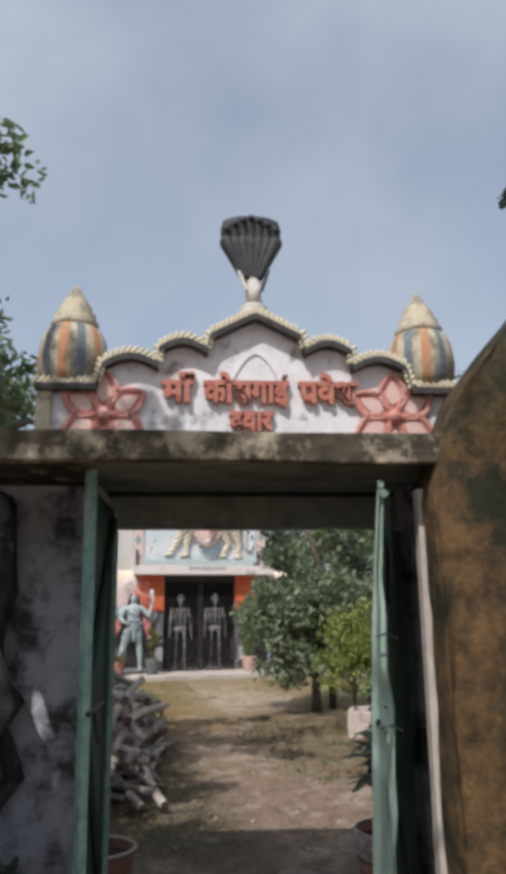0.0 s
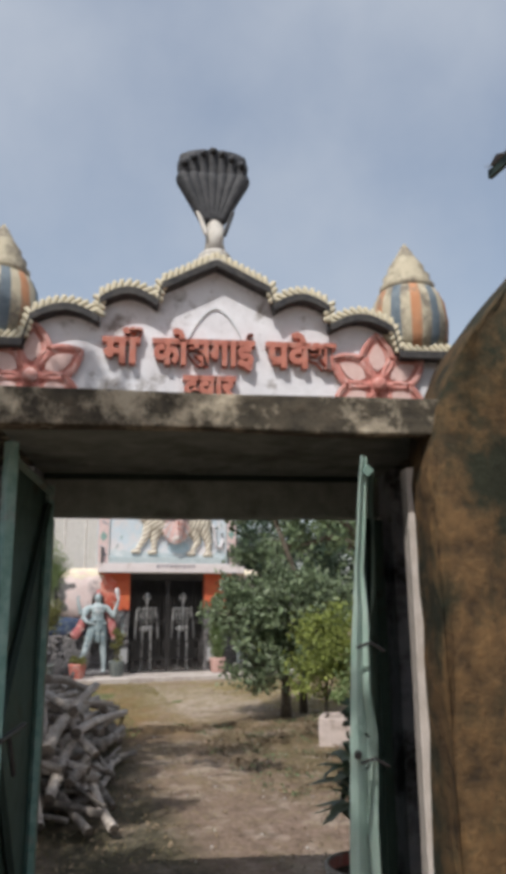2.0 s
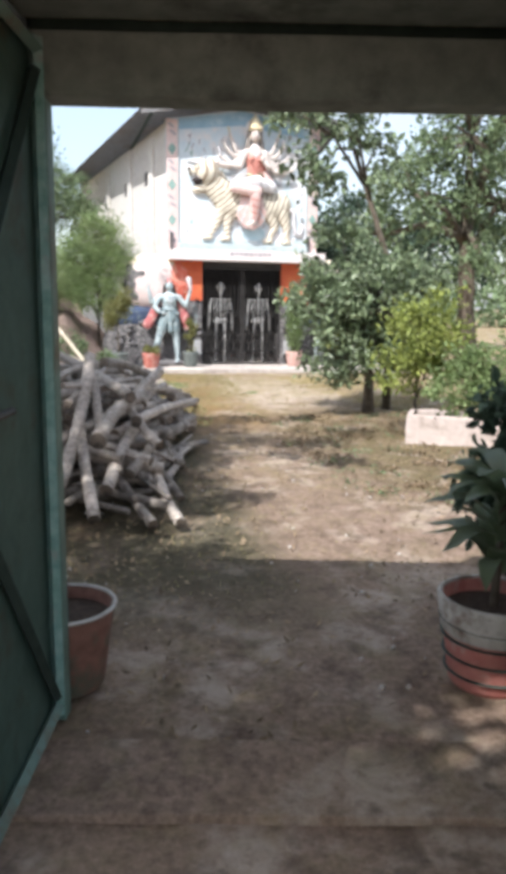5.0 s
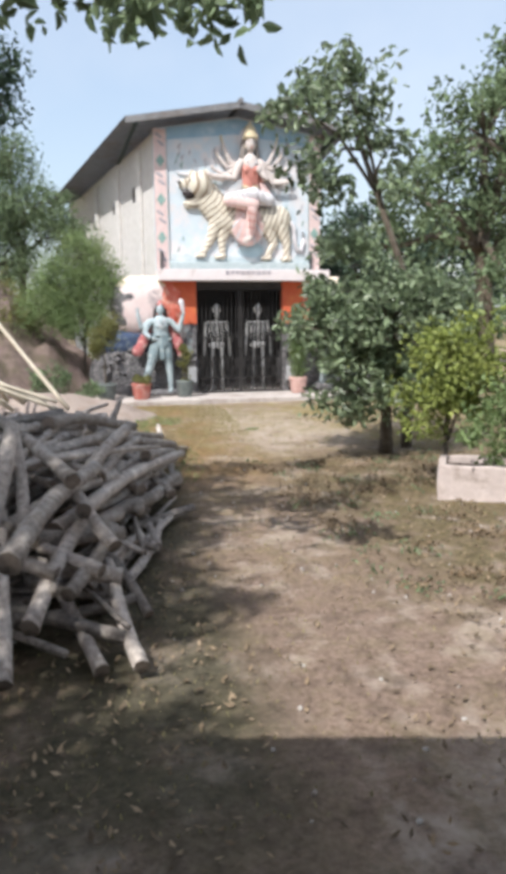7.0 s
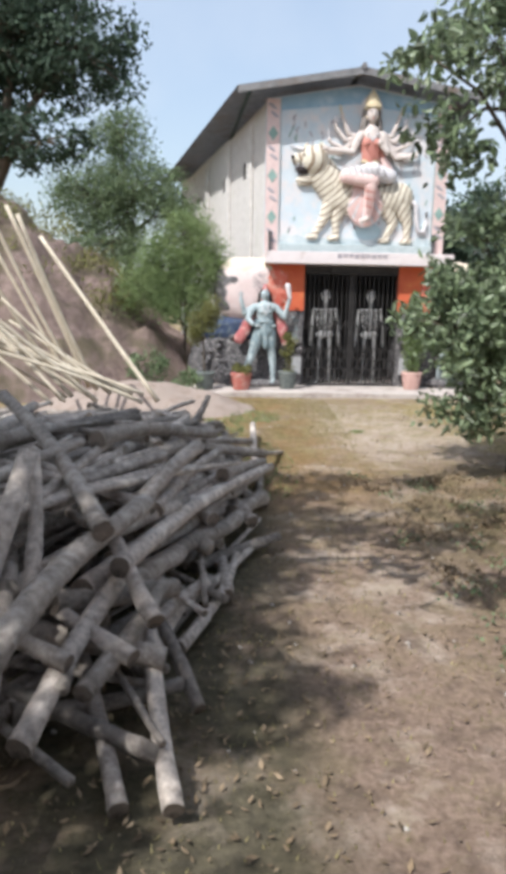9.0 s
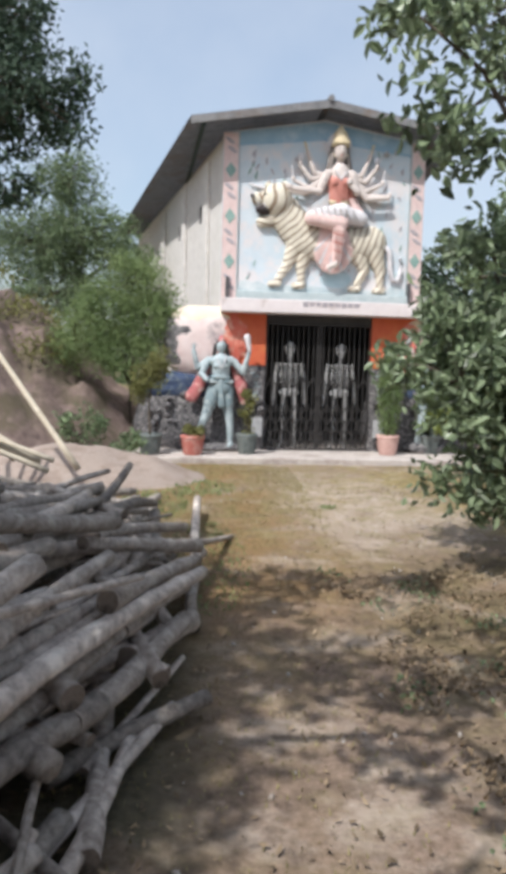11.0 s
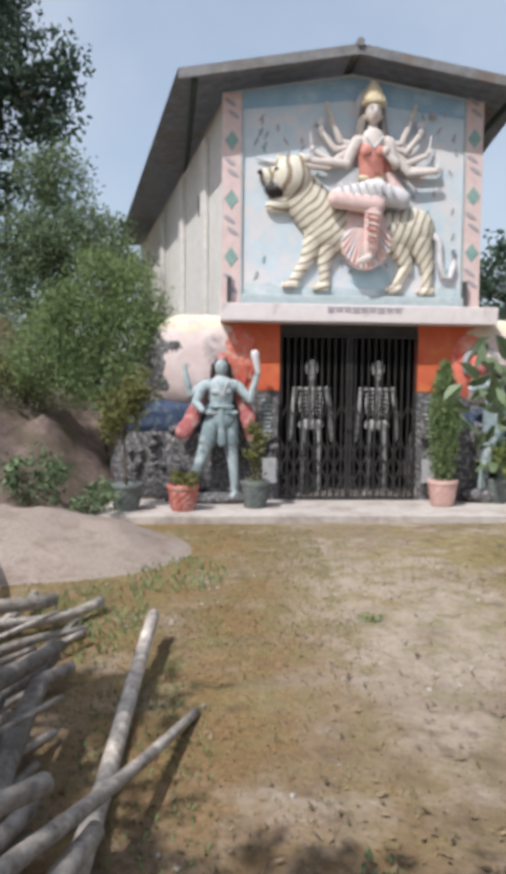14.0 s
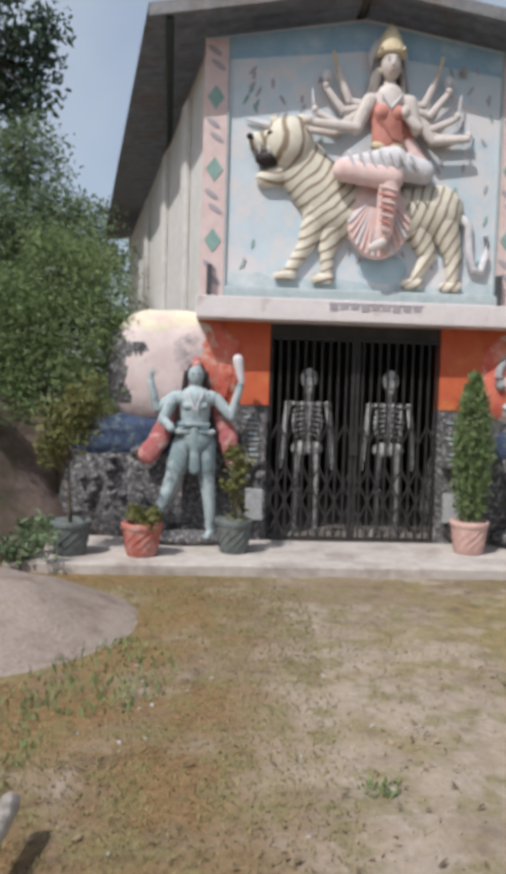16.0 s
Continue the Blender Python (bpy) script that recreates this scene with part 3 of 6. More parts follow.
def gateway():
    g = thing("entrance_gateway", GATE, "weathered whitewashed gateway with scalloped parapet and concrete canopy", "gateway")
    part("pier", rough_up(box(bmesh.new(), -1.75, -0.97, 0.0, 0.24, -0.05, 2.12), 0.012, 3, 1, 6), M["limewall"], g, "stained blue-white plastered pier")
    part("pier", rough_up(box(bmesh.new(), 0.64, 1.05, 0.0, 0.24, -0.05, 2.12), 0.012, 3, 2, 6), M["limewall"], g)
    bm = box(bmesh.new(), -1.62, 0.86, -0.93, 0.30, 2.128, 2.165, 0.008)
    part("canopy_slab", rough_up(bm, 0.006, 5, 3, 5), M["lintel"], g, "black and cream lichen-stained concrete canopy slab")
    bm = box(bmesh.new(), -1.64, 0.86, -1.0, -0.925, 2.05, 2.168, 0.008)
    part("canopy_lip", rough_up(bm, 0.014, 5, 9, 6), M["lintel"], g, "thick lichen-stained front edge of the canopy")
    part("soffit_panel", box(bmesh.new(), -0.965, 0.635, -0.92, 0.16, 2.110, 2.124, 0.004), M["soffit"], g)
    part("back_beam", rough_up(box(bmesh.new(), -0.965, 0.635, 0.165, 0.30, 1.912, 2.085, 0.01), 0.006, 6, 5, 4), M["soffit"], g, "dark green plastered beam")
    # dark filler bar added to block sky light through the slit above the beam
    part("door_frame", box(bmesh.new(), -0.965, 0.635, 0.21, 0.29, 2.075, 2.129, 0.004), M["brace"], g)
    for x0, x1 in ((-0.965, -0.90), (0.575, 0.635)):
        part("door_frame", box(bmesh.new(), x0, x1, 0.13, 0.20, 0.0, 1.898, 0.006), M["green_dark"], g)
    part("threshold", rough_up(box(bmesh.new(), -0.96, 0.63, -0.32, 0.02, -0.04, 0.012, 0.006), 0.004, 6, 4, 2), M["ground"], g, "worn earth-covered sill")
    # parapet with its stepped scallops
    first = set(g.children)
    steps = ((-1.32, 2.60), (-0.98, 2.74), (-0.68, 2.84), (-0.40, 2.93))
    rim = [(-1.34, 2.66), (-1.02, 2.66)]
    for cx, z, w in ((-0.84, 2.78, 0.30), (-0.56, 2.87, 0.26)):
        rim += [(cx - w / 2 + w * k / 8, z + 0.055 * math.sin(math.pi * k / 8)) for k in range(9)]
    rim += [(-0.41 + 0.25 * k / 7, 2.955 + 0.07 * math.sin(math.pi / 2 * k / 7) + 0.055 * (k / 7) ** 2) for k in range(8)]
    axis = -0.16
    full = rim + [(2 * axis - x, z) for x, z in rim[-2::-1]]
    part("parapet", prism(bmesh.new(), full + [(2 * axis + 1.34, 2.262), (-1.34, 2.262)], 0.02, 0.20), M["lime"], g, "whitewashed scalloped name panel")
    part("panel_post", box(bmesh.new(), -1.335, -1.255, -0.02, 0.018, 2.265, 2.64, 0.006), M["f_cream"], g)
    # ledge coloured dark as the shadow under the rim, and twisted beads along the rim
    bm = bmesh.new()
    n = len(full)
    low = [(x, z - 0.035) for x, z in full]
    for i in range(n - 1):
        quad = [(*full[i],), (*full[i + 1],), low[i + 1], low[i]]
        a = [bm.verts.new((x, -0.055, z)) for x, z in quad]
        b = [bm.verts.new((x, 0.018, z)) for x, z in quad]
        for k in range(4):
            bm.faces.new((a[k], b[k], b[(k + 1) % 4], a[(k + 1) % 4]))
        bm.faces.new(a)
        bm.faces.new(b[::-1])
    part("rim_ledge", bm, M["beaddark"], g, "ledge under the rope trim, coloured dark for its shadow")
    me = mesh_of(capsule(bmesh.new(), (-0.012, 0, -0.016), (0.012, 0, 0.018), 0.014, 0.013, seg=8), "rope_bead", M["bead"], True)
    walk_len, k = 0.0, 0
    for (x0, z0), (x1, z1) in zip(full, full[1:]):
        ln = math.hypot(x1 - x0, z1 - z0)
        while walk_len <= ln:
            f = walk_len / ln
            o = new("rope_bead", me)
            o.parent = g
            side = 1 if x0 + (x1 - x0) * f < axis else -1
            o.matrix_local = pose(x0 + (x1 - x0) * f, -0.04, z0 + (z1 - z0) * f + 0.012, 0, math.degrees(-math.atan2(z1 - z0, x1 - x0)), 0) @ Matrix.Diagonal((side, 1, 1, 1))
            walk_len += 0.031
        walk_len -= ln
    # raised niche lines in the middle scallop
    for w, z in ((0.26, 2.70), (0.20, 2.62)):
        pts = [(axis - w / 2 + w * k / 16, 0.016, z + (0.16 if w > 0.25 else 0.09) * (1 - abs(2 * k / 16 - 1) ** 1.8)) for k in range(17)]
        part("niche_line", tube_path(bmesh.new(), pts, [0.006] * 17, 5), M["sky_paint"], g)
    # flowers
    for cx, cz in ((-0.98, 2.50), (0.60, 2.50)):
        for k in range(6):
            a = radians(90 + k * 60)
            bm = bmesh.new()
            half = [(0.062 * math.sin(math.pi * (i / 8) ** 0.85) ** 0.85, 0.03 + 0.235 * i / 8) for i in range(9)]
            ring = [(x, z) for x, z in half] + [(-x, z) for x, z in half[-2:0:-1]]
            prism(bm, [(x * 0.96, z) for x, z in ring], 0.0, 0.026)
            tube_path(bm, [(x, -0.004, z) for x, z in ring + ring[:1]], [0.013] * (len(ring) + 1), 6)
            count = len(bm.faces)
            prism(bm, [(x * 0.52, 0.145 + (z - 0.145) * 0.62) for x, z in ring], -0.008, 0.004)
            bm.faces.ensure_lookup_table()
            for face in bm.faces[count:]:
                face.material_index = 1
            p = part("petal", bm, [M["lotus"], M["lotuspale"]], g)
            p.matrix_local = pose(cx, 0.005, cz) @ Matrix.Rotation(a - math.pi / 2, 4, 'Y') @ Matrix.Diagonal((1.2, 1, 0.95, 1))
        part("flower_centre", blob(bmesh.new(), (cx, -0.015, cz), 0.035, 0.03, 0.035), M["lotus"], g, smooth=True)
    # raised name letters
    def line(body, x0, x1, z, size):
        cu = bpy.data.curves.new("raised_letters", 'FONT')
        cu.body, cu.size, cu.extrude, cu.offset = body, size, 0.020, 0.007
        cu.align_x = 'CENTER'
        cu.materials.append(M["letter"])
        o = new("raised_letters", cu)
        o.parent = g
        bpy.context.view_layer.update()
        o.matrix_local = pose((x0 + x1) / 2, 0.0, z, 90, 0, 0) @ Matrix.Diagonal(((x1 - x0) / max(0.05, o.dimensions.x), 1, 1, 1))
        o["label"] = "raised red painted letters"
        return o
    line("\u092e\u093e\u0901", -0.68, -0.50, 2.575, 0.18)
    line("\u0915\u094b\u0938\u0917\u093e\u0908", -0.45, 0.02, 2.575, 0.18)
    line("\u092a\u0935\u0947\u0936", 0.07, 0.40, 2.575, 0.18)
    line("\u0926\u0935\u093e\u0930", -0.31, -0.07, 2.42, 0.15)
    part("letter_stroke", box(bmesh.new(), 0.10, 0.145, -0.018, 0.018, 2.585, 2.602), M["letter"], g)
    # ribbed finials at both ends
    for cx in (-1.17, 0.80):
        bm = bmesh.new()
        cols = [0, 1, 0, 2]
        prof = [(0.14, 0), (0.165, 0.05), (0.172, 0.12), (0.16, 0.20), (0.135, 0.25), (0.115, 0.265)]
        lathe(bm, prof, 48, 0, 24, 0.05, lambda i: cols[(i // 2) % 4])
        f = part("finial", bm, [M["f_cream"], M["f_orange"], M["f_blue"]], g, "ribbed dome finial striped cream, orange and slate", True)
        f.matrix_local = pose(cx, 0.10, 2.68) @ Matrix.Diagonal((1.06, 1.06, 1.28, 1))
        cap = part("finial_cap", lathe(bmesh.new(), [(0.125, 0.26), (0.128, 0.285), (0.105, 0.30), (0.11, 0.325), (0.085, 0.345), (0.085, 0.365), (0.05, 0.41), (0.02, 0.455), (0.004, 0.475)], 24), M["f_cream"], f, smooth=True)
    for o in g.children:
        if o not in first:
            o.matrix_basis = FORWARD @ o.matrix_basis
    return g


gateway()


def cobra():
    bm = bmesh.new()
    for k in range(3):
        lathe(bm, [(0.09 - 0.015 * k, 0.03 * k), (0.105 - 0.018 * k, 0.03 * k + 0.016), (0.08 - 0.015 * k, 0.03 * k + 0.032)], 20, 1)
    tube_path(bm, [(0, 0, 0.08), (0.0, 0, 0.18), (-0.005, 0, 0.27), (-0.01, 0, 0.36)], [0.055, 0.042, 0.040, 0.045], 14, 1)
    for k in range(7):
        x = (k - 3) * 0.042
        h = 0.60 - 0.012 * abs(k - 3) ** 1.5
        capsule(bm, (x * 0.30 - 0.01, -0.02, 0.24), (x * 0.98 - 0.01, -0.01, 0.43), 0.024, 0.040, 0, 10)
        capsule(bm, (x * 0.95 - 0.01, 0.0, 0.44), (x * 1.0 - 0.01, -0.02, h - 0.04), 0.036, 0.026, 0, 10)
        capsule(bm, (x * 1.0 - 0.01, -0.02, h - 0.045), (x * 1.0 - 0.01, -0.055, h - 0.05), 0.022, 0.012, 0, 8)
    half = [(0.03, 0.24), (0.06, 0.30), (0.11, 0.38), (0.150, 0.45), (0.158, 0.51), (0.145, 0.565), (0.10, 0.585), (0.05, 0.595)]
    prism(bm, [(x - 0.01, z) for x, z in half] + [(-x - 0.01, z) for x, z in half[::-1]], 0.005, 0.035, 0)
    for s in (-1, 1):
        capsule(bm, (s * 0.04, -0.045, 0.16), (s * 0.075, -0.03, 0.27), 0.010, 0.010, 1 if s < 0 else 0, 8)
    solid("cobra_statue", bm, [M["snake"], M["snakepale"]], GATE @ FORWARD @ pose(-0.165, 0.06, 3.06) @ Matrix.Diagonal((1.12, 1.12, 1.14, 1)), "black many-hooded cobra statue on a pale coiled base", "statue", smooth=True)


cobra()


def door_leaf(name_label, hinge, length, sign, paint, edge, sag, swing=0.0, lip=False, top=2.04):
    """A sheet-metal leaf from its hinge towards the walker, flared at the foot by sag."""
    d = thing("door_leaf", GATE @ pose(hinge, 0.12, 0.0, 0, 0, swing), name_label, "gate", "gate leaves")
    nx, nz = 6, 14
    bm = bmesh.new()
    grid = []
    for j in range(nz + 1):
        z = 0.06 + (top - 0.06) * j / nz
        row = []
        for i in range(nx + 1):
            f = i / nx
            bend = sag * f * (1 - j / nz) ** 0.8 + 0.012 * math.sin(j * 1.7 + f * 4) * f
            row.append(bm.verts.new((-sign * bend, -length * f, z)))
        grid.append(row)
    for j in range(nz):
        for i in range(nx):
            bm.faces.new((grid[j][i], grid[j][i + 1], grid[j + 1][i + 1], grid[j + 1][i]))
    bmesh.ops.solidify(bm, geom=bm.faces[:], thickness=0.012)
    part("sheet", bm, paint, d, smooth=False)
    def rail(p, q, r, m, nm):
        pts = [Vector(p).lerp(Vector(q), k / 4) for k in range(5)]
        bm = bmesh.new()
        tube_path(bm, pts, [r] * 5, 4)
        return part(nm, bm, m, d)
    off = -sign * 0.02
    e = -sign * sag
    if lip:
        # the free edge is folded over into a lip that widens towards the foot
        bm = bmesh.new()
        rows = []
        for j in range(17):
            f = j / 16
            x = off + e * (1 - f) ** 0.8 - 0.02 - 0.02 * min(1.0, (1 - f) * 3)
            w = 0.024 + 0.058 * min(1.0, max(0.0, (0.86 - f) / 0.34)) - 0.012 * max(0.0, 0.4 - f)
            w += 0.005 * math.sin(j * 2.3)
            z = 0.05 + (top - 0.01) * f
            rows.append([bm.verts.new((x + w * u, -length - 0.012 * math.sin(math.pi * u * 2 + 0.4) + 0.03 * u, z)) for u in (0, 0.3, 0.62, 1)])
        for a, b in zip(rows, rows[1:]):
            for i in range(3):
                bm.faces.new((a[i], a[i + 1], b[i + 1], b[i]))
        bmesh.ops.solidify(bm, geom=bm.faces[:], thickness=0.008)
        part("folded_lip", bm, edge, d, "pale green bent edge strip of the sheet")
        for z in (1.38, 1.06):
            part("wire_tie", tube_path(bmesh.new(), [(off + e * 0.4 - 0.02, -length - 0.02, z), (off + e * 0.4 + 0.02, -length - 0.03, z + 0.015), (off + e * 0.4 + 0.06, -length - 0.01, z - 0.01)], [0.005] * 3, 6), M["iron"], d)
    else:
        rail((off + e, -length, 0.05), (off, -length, top + 0.04), 0.026, edge, "edge_rail")
    rail((off, -0.03, 0.05), (off, -0.03, top), 0.02, edge, "hinge_rail")
    rail((off, -0.03, top - 0.03), (off, -length, top - 0.01), 0.02, paint, "top_rail")
    rail((off, -0.03, 0.08), (off + e, -length, 0.08), 0.02, paint, "bottom_rail")
    rail((off, -0.05, 0.12), (off + e * 0.5, -length + 0.03, 1.05), 0.018, M["brace"], "brace")
    rail((off, -0.05, 1.95), (off + e * 0.5, -length + 0.03, 1.12), 0.018, M["brace"], "brace")
    z = 1.08
    bm = tube_path(bmesh.new(), [(off * 2 + e * .5, -length * 0.55, z), (off * 2 + e * .5, -length - 0.02, z)], [0.011, 0.011], 8)
    capsule(bm, (off * 2 + e * .5, -length * 0.85, z), (off * 3 + e * .5, -length * 0.82, z - 0.13), 0.008, 0.008, seg=6)
    part("bolt", bm, M["iron"], d, "rusty sliding bolt")
    return d


door_leaf("dark green sheet-metal gate leaf standing open", -0.93, 0.74, -1, M["green_dark"], M["green_edge"], 0.02, -2.0)
# right sheet reuses the dark green to stand for its shaded inner face
door_leaf("pale green bent sheet-metal gate leaf standing open", 0.585, 1.18, 1, M["green_dark"], M["green_pale"], 0.085, -15.4, True, 1.93)


def mud_wall():
    """Rounded mossy wall with a rising shoulder beside the gateway."""
    out = [(0.42, -0.1), (0.41, 1.0), (0.40, 1.9), (0.44, 2.12), (0.55, 2.36), (0.70, 2.56), (0.90, 2.78), (1.15, 2.98), (1.6, 3.2), (2.4, 3.35), (3.4, 3.3), (3.4, -0.1)]
    bm = bmesh.new()
    prism(bm, [(x + 0.05, z) for x, z in out], -1.05, -0.76)
    bmesh.ops.triangulate(bm, faces=[f for f in bm.faces if len(f.verts) > 4])
    bmesh.ops.subdivide_edges(bm, edges=[e for e in bm.edges if e.calc_length() > 0.25], cuts=3, use_grid_fill=True)
    bmesh.ops.subdivide_edges(bm, edges=[e for e in bm.edges if e.calc_length() > 0.2], cuts=1, use_grid_fill=True)
    for v in bm.verts:
        p = v.co
        k = noise.noise(p * 2.2) * 0.07 + noise.noise(p * 6) * 0.03
        hole = math.exp(-(((p.x - 1.0) / 0.22) ** 2 + ((p.z - 1.95) / 0.14) ** 2)) * 0.22
        if p.y < -0.9:
            p.y += k + hole
        if p.x < 1.0 and p.z > 2.0:
            p.z += k * 0.6
        p.x += 0.3 * k
    solid("wall_mud", bm, M["mossrock"], GATE, "rounded brown mud wall grown over with moss", "wall", kind="structure", smooth=True)
    bm = box(bmesh.new(), 0.435, 0.475, -0.84, -0.77, 0.0, 1.97, 0.006)
    solid("trim_plaster_edge", rough_up(bm, 0.012, 5, 3, 4), M["paleedge"], GATE, "pale crumbling plaster edge of the mud wall", "trim", kind="structure")


mud_wall()


def side_wall():
    bm = rough_up(box(bmesh.new(), -2.6, -1.78, -2.2, 0.1, -0.1, 1.75, 0.12), 0.06, 2.5, 5, 8)
    solid("wall_side", bm, M["mosswall"], GATE, "dark mossy stone boundary wall", "wall", kind="structure", smooth=True)
    bm = rough_up(box(bmesh.new(), -2.55, -1.36, -0.30, -0.03, -0.1, 1.98, 0.08), 0.20, 3.4, 8, 12)
    solid("wall_stub", bm, M["mosswall"], GATE, "dark mossy stub of stone wall against the pier", "wall", kind="structure", smooth=True)
    bm = rough_up(box(bmesh.new(), -9.0, -1.76, 0.0, 0.3, -0.1, 1.7), 0.03, 2.5, 6, 6)
    solid("wall_boundary", bm, M["mosswall"], GATE, "dark mossy boundary wall beside the gateway", "wall", kind="structure")
    bm = rough_up(box(bmesh.new(), 1.06, 9.0, 0.0, 0.3, -0.1, 2.2), 0.03, 2.5, 7, 6)
    solid("wall_boundary", bm, M["mossrock"], GATE, "brown boundary wall beside the gateway", "wall", kind="structure")


side_wall()


def neighbour_house():
    h = thing("neighbour_house", pose(0.03, 1.0, 0), "white plastered house with a corrugated tin roof", "house")
    part("wall", box(bmesh.new(), 0.16, 4.5, -4.4, -0.18, -0.05, 5.02), M["lime"], h)
    bm = bmesh.new()
    n = 120
    rows = []
    for x, z in ((0, 4.95), (2.5, 6.1)):
        rows.append([bm.verts.new((x, -4.6 + 4.6 * i / n, z + 0.025 * math.sin(i * 1.26))) for i in range(n + 1)])
    for i in range(n):
        bm.faces.new((rows[0][i], rows[0][i + 1], rows[1][i + 1], rows[1][i]))
    bmesh.ops.solidify(bm, geom=bm.faces[:], thickness=0.01)
    part("roof", bm, M["tin"], h, "corrugated tin roof")
    part("fascia", box(bmesh.new(), 0.03, 0.07, -4.6, 0.0, 4.86, 4.93), M["brace"], h)


neighbour_house()

# ---- pots and potted plants ----
def pot(at, r, h, material, label, rim=None, swirl=False, band=None, lip=0.80):
    p = thing("flower_pot", pose(*at), label, "flower pot", "flower pots")
    bm = bmesh.new()
    lathe(bm, [(r * 0.68, 0), (r * 0.74, h * 0.05), (r * 0.92, h * 0.80), (r * 0.93, h * 0.84), (r * 0.925, h * 0.965), (r * 0.90, h * 0.975), (r * 0.87, h * 0.70)], 32)
    part("body", bm, material, p, smooth=True)
    bm = bmesh.new()
    flare = 0.955 - 0.25 * (0.84 - min(0.84, lip))
    lathe(bm, [(r * flare, h * lip), (r * (flare + 0.025), h * (lip + 0.02)), (r * 1.02, h * 0.98), (r * 0.98, h), (r * 0.93, h), (r * 0.91, h * 0.98)], 32, caps=False)
    part("rim", bm, rim or material, p, smooth=True)
    part("soil", lathe(bmesh.new(), [(r * 0.855, h * 0.74), (r * 0.875, h * 0.83), (r * 0.3, h * 0.86)], 24), M["soil"], p)
    if swirl:
        for k in range(12):
            a = k * math.pi / 6
            pts = [(r * (0.75 + 0.17 * f) * math.cos(a + f * 1.3), r * (0.75 + 0.17 * f) * math.sin(a + f * 1.3), h * (0.1 + 0.66 * f)) for f in (0, .25, .5, .75, 1)]
            part("swirl_rib", tube_path(bmesh.new(), pts, [0.004, 0.009, 0.010, 0.009, 0.004], 5), material, p)
    if band:
        for f in (0.17, 0.36, 0.56, 0.74):
            rr = r * (0.74 + 0.18 * (f - 0.05) / 0.75)
            part("painted_band", lathe(bmesh.new(), [(rr + 0.002, h * (f - 0.012)), (rr + 0.013, h * f), (rr + 0.004, h * (f + 0.014))], 28, caps=False), band, p)
    return p


Z = 0.08
pot((-2.615, 12.27, Z), 0.18, 0.30, M["greypot"], "grey-green swirled flower pot on the concrete plinth", swirl=True)
pot((-1.995, 12.27, Z), 0.18, 0.29, M["terracotta"], "red terracotta swirled flower pot on the concrete plinth", swirl=True)
pot((-1.185, 12.43, Z), 0.165, 0.31, M["greypot"], "grey swirled flower pot in front of the statue", swirl=True)
pot((1.045, 12.6, Z), 0.18, 0.31, M["pinkpot"], "pale terracotta flower pot beside the iron gate", swirl=True)
pot((1.80, 12.85, Z), 0.18, 0.30, M["greypot"], "grey flower pot beside the rock wall", swirl=True)
g_at = GATE @ Vector((-0.96, 0.37, 0))
pot((g_at.x, g_at.y, 0), 0.185, 0.305, M["potdark"], "dark red-brown flower pot with a thin chalky rim", M["limerim"], lip=0.955)
g_at = GATE @ Vector((0.57, 0.42, 0))
pot((g_at.x, g_at.y, 0), 0.195, 0.335, M["potred"], "large red pot with chipped lime upper half and dark ribs", M["limerim"], band=M["brace"], lip=0.60)


def broad_plant(at, n, length, width, leaf, label, seed, stem_h=0.15, spread=1.0):
    """A potted plant with long arching leaves, each a part."""
    rng = random.Random(seed)
    t = thing("potted_plant", pose(*at), label, "plant")
    part("stem", tube_path(bmesh.new(), [(0, 0, -0.03), (0.01, 0, stem_h)], [0.018, 0.012], 7), M["trunk"], t)
    for k in range(n):
        bm = bmesh.new()
        ln = length * rng.uniform(0.7, 1.15)
        prev = None
        for i in range(7):
            f = i / 6
            w = width * math.sin(math.pi * min(1, f * 0.92 + 0.08)) ** 0.8
            x, z = ln * f * spread, ln * (0.75 * f - 0.75 * f * f * rng.uniform(0.9, 1.1))
            row = [bm.verts.new((x, -w / 2, z + w * 0.15)), bm.verts.new((x, 0, z)), bm.verts.new((x, w / 2, z + w * 0.15))]
            if prev:
                for j in range(2):
                    bm.faces.new((prev[j], prev[j + 1], row[j + 1], row[j]))
            prev = row
        lf = part("leaf", bm, M[leaf], t, smooth=True)
        lf.matrix_local = pose(0, 0, stem_h * rng.uniform(0.3, 1), rng.uniform(-15, 15), rng.uniform(-38, 12), k * 137.5)
    return t


g1 = GATE @ Vector((0.57, 0.42, 0.26))
broad_plant((g1.x, g1.y, 0.25), 34, 0.27, 0.075, "leaf_citrus", "dark glossy broad-leaved plant in the banded pot", 3, 0.50)
broad_plant((1.80, 12.85, 0.34), 14, 0.46, 0.13, "leaf_mid", "broad-leaved plant in the grey pot", 5, 0.34)
tree("potted_bush", (1.86, 12.70, 0.34), (1.86, 12.70, 0.5), 0.012, [((1.84, 12.68, 0.62), (0.26, 0.2, 0.22)), ((2.15, 12.72, 0.72), (0.22, 0.2, 0.22))], 1300, 0.05, "leaf_yellow", "yellow-green bush spreading over the grey pot", "plant", 35, 0.07)
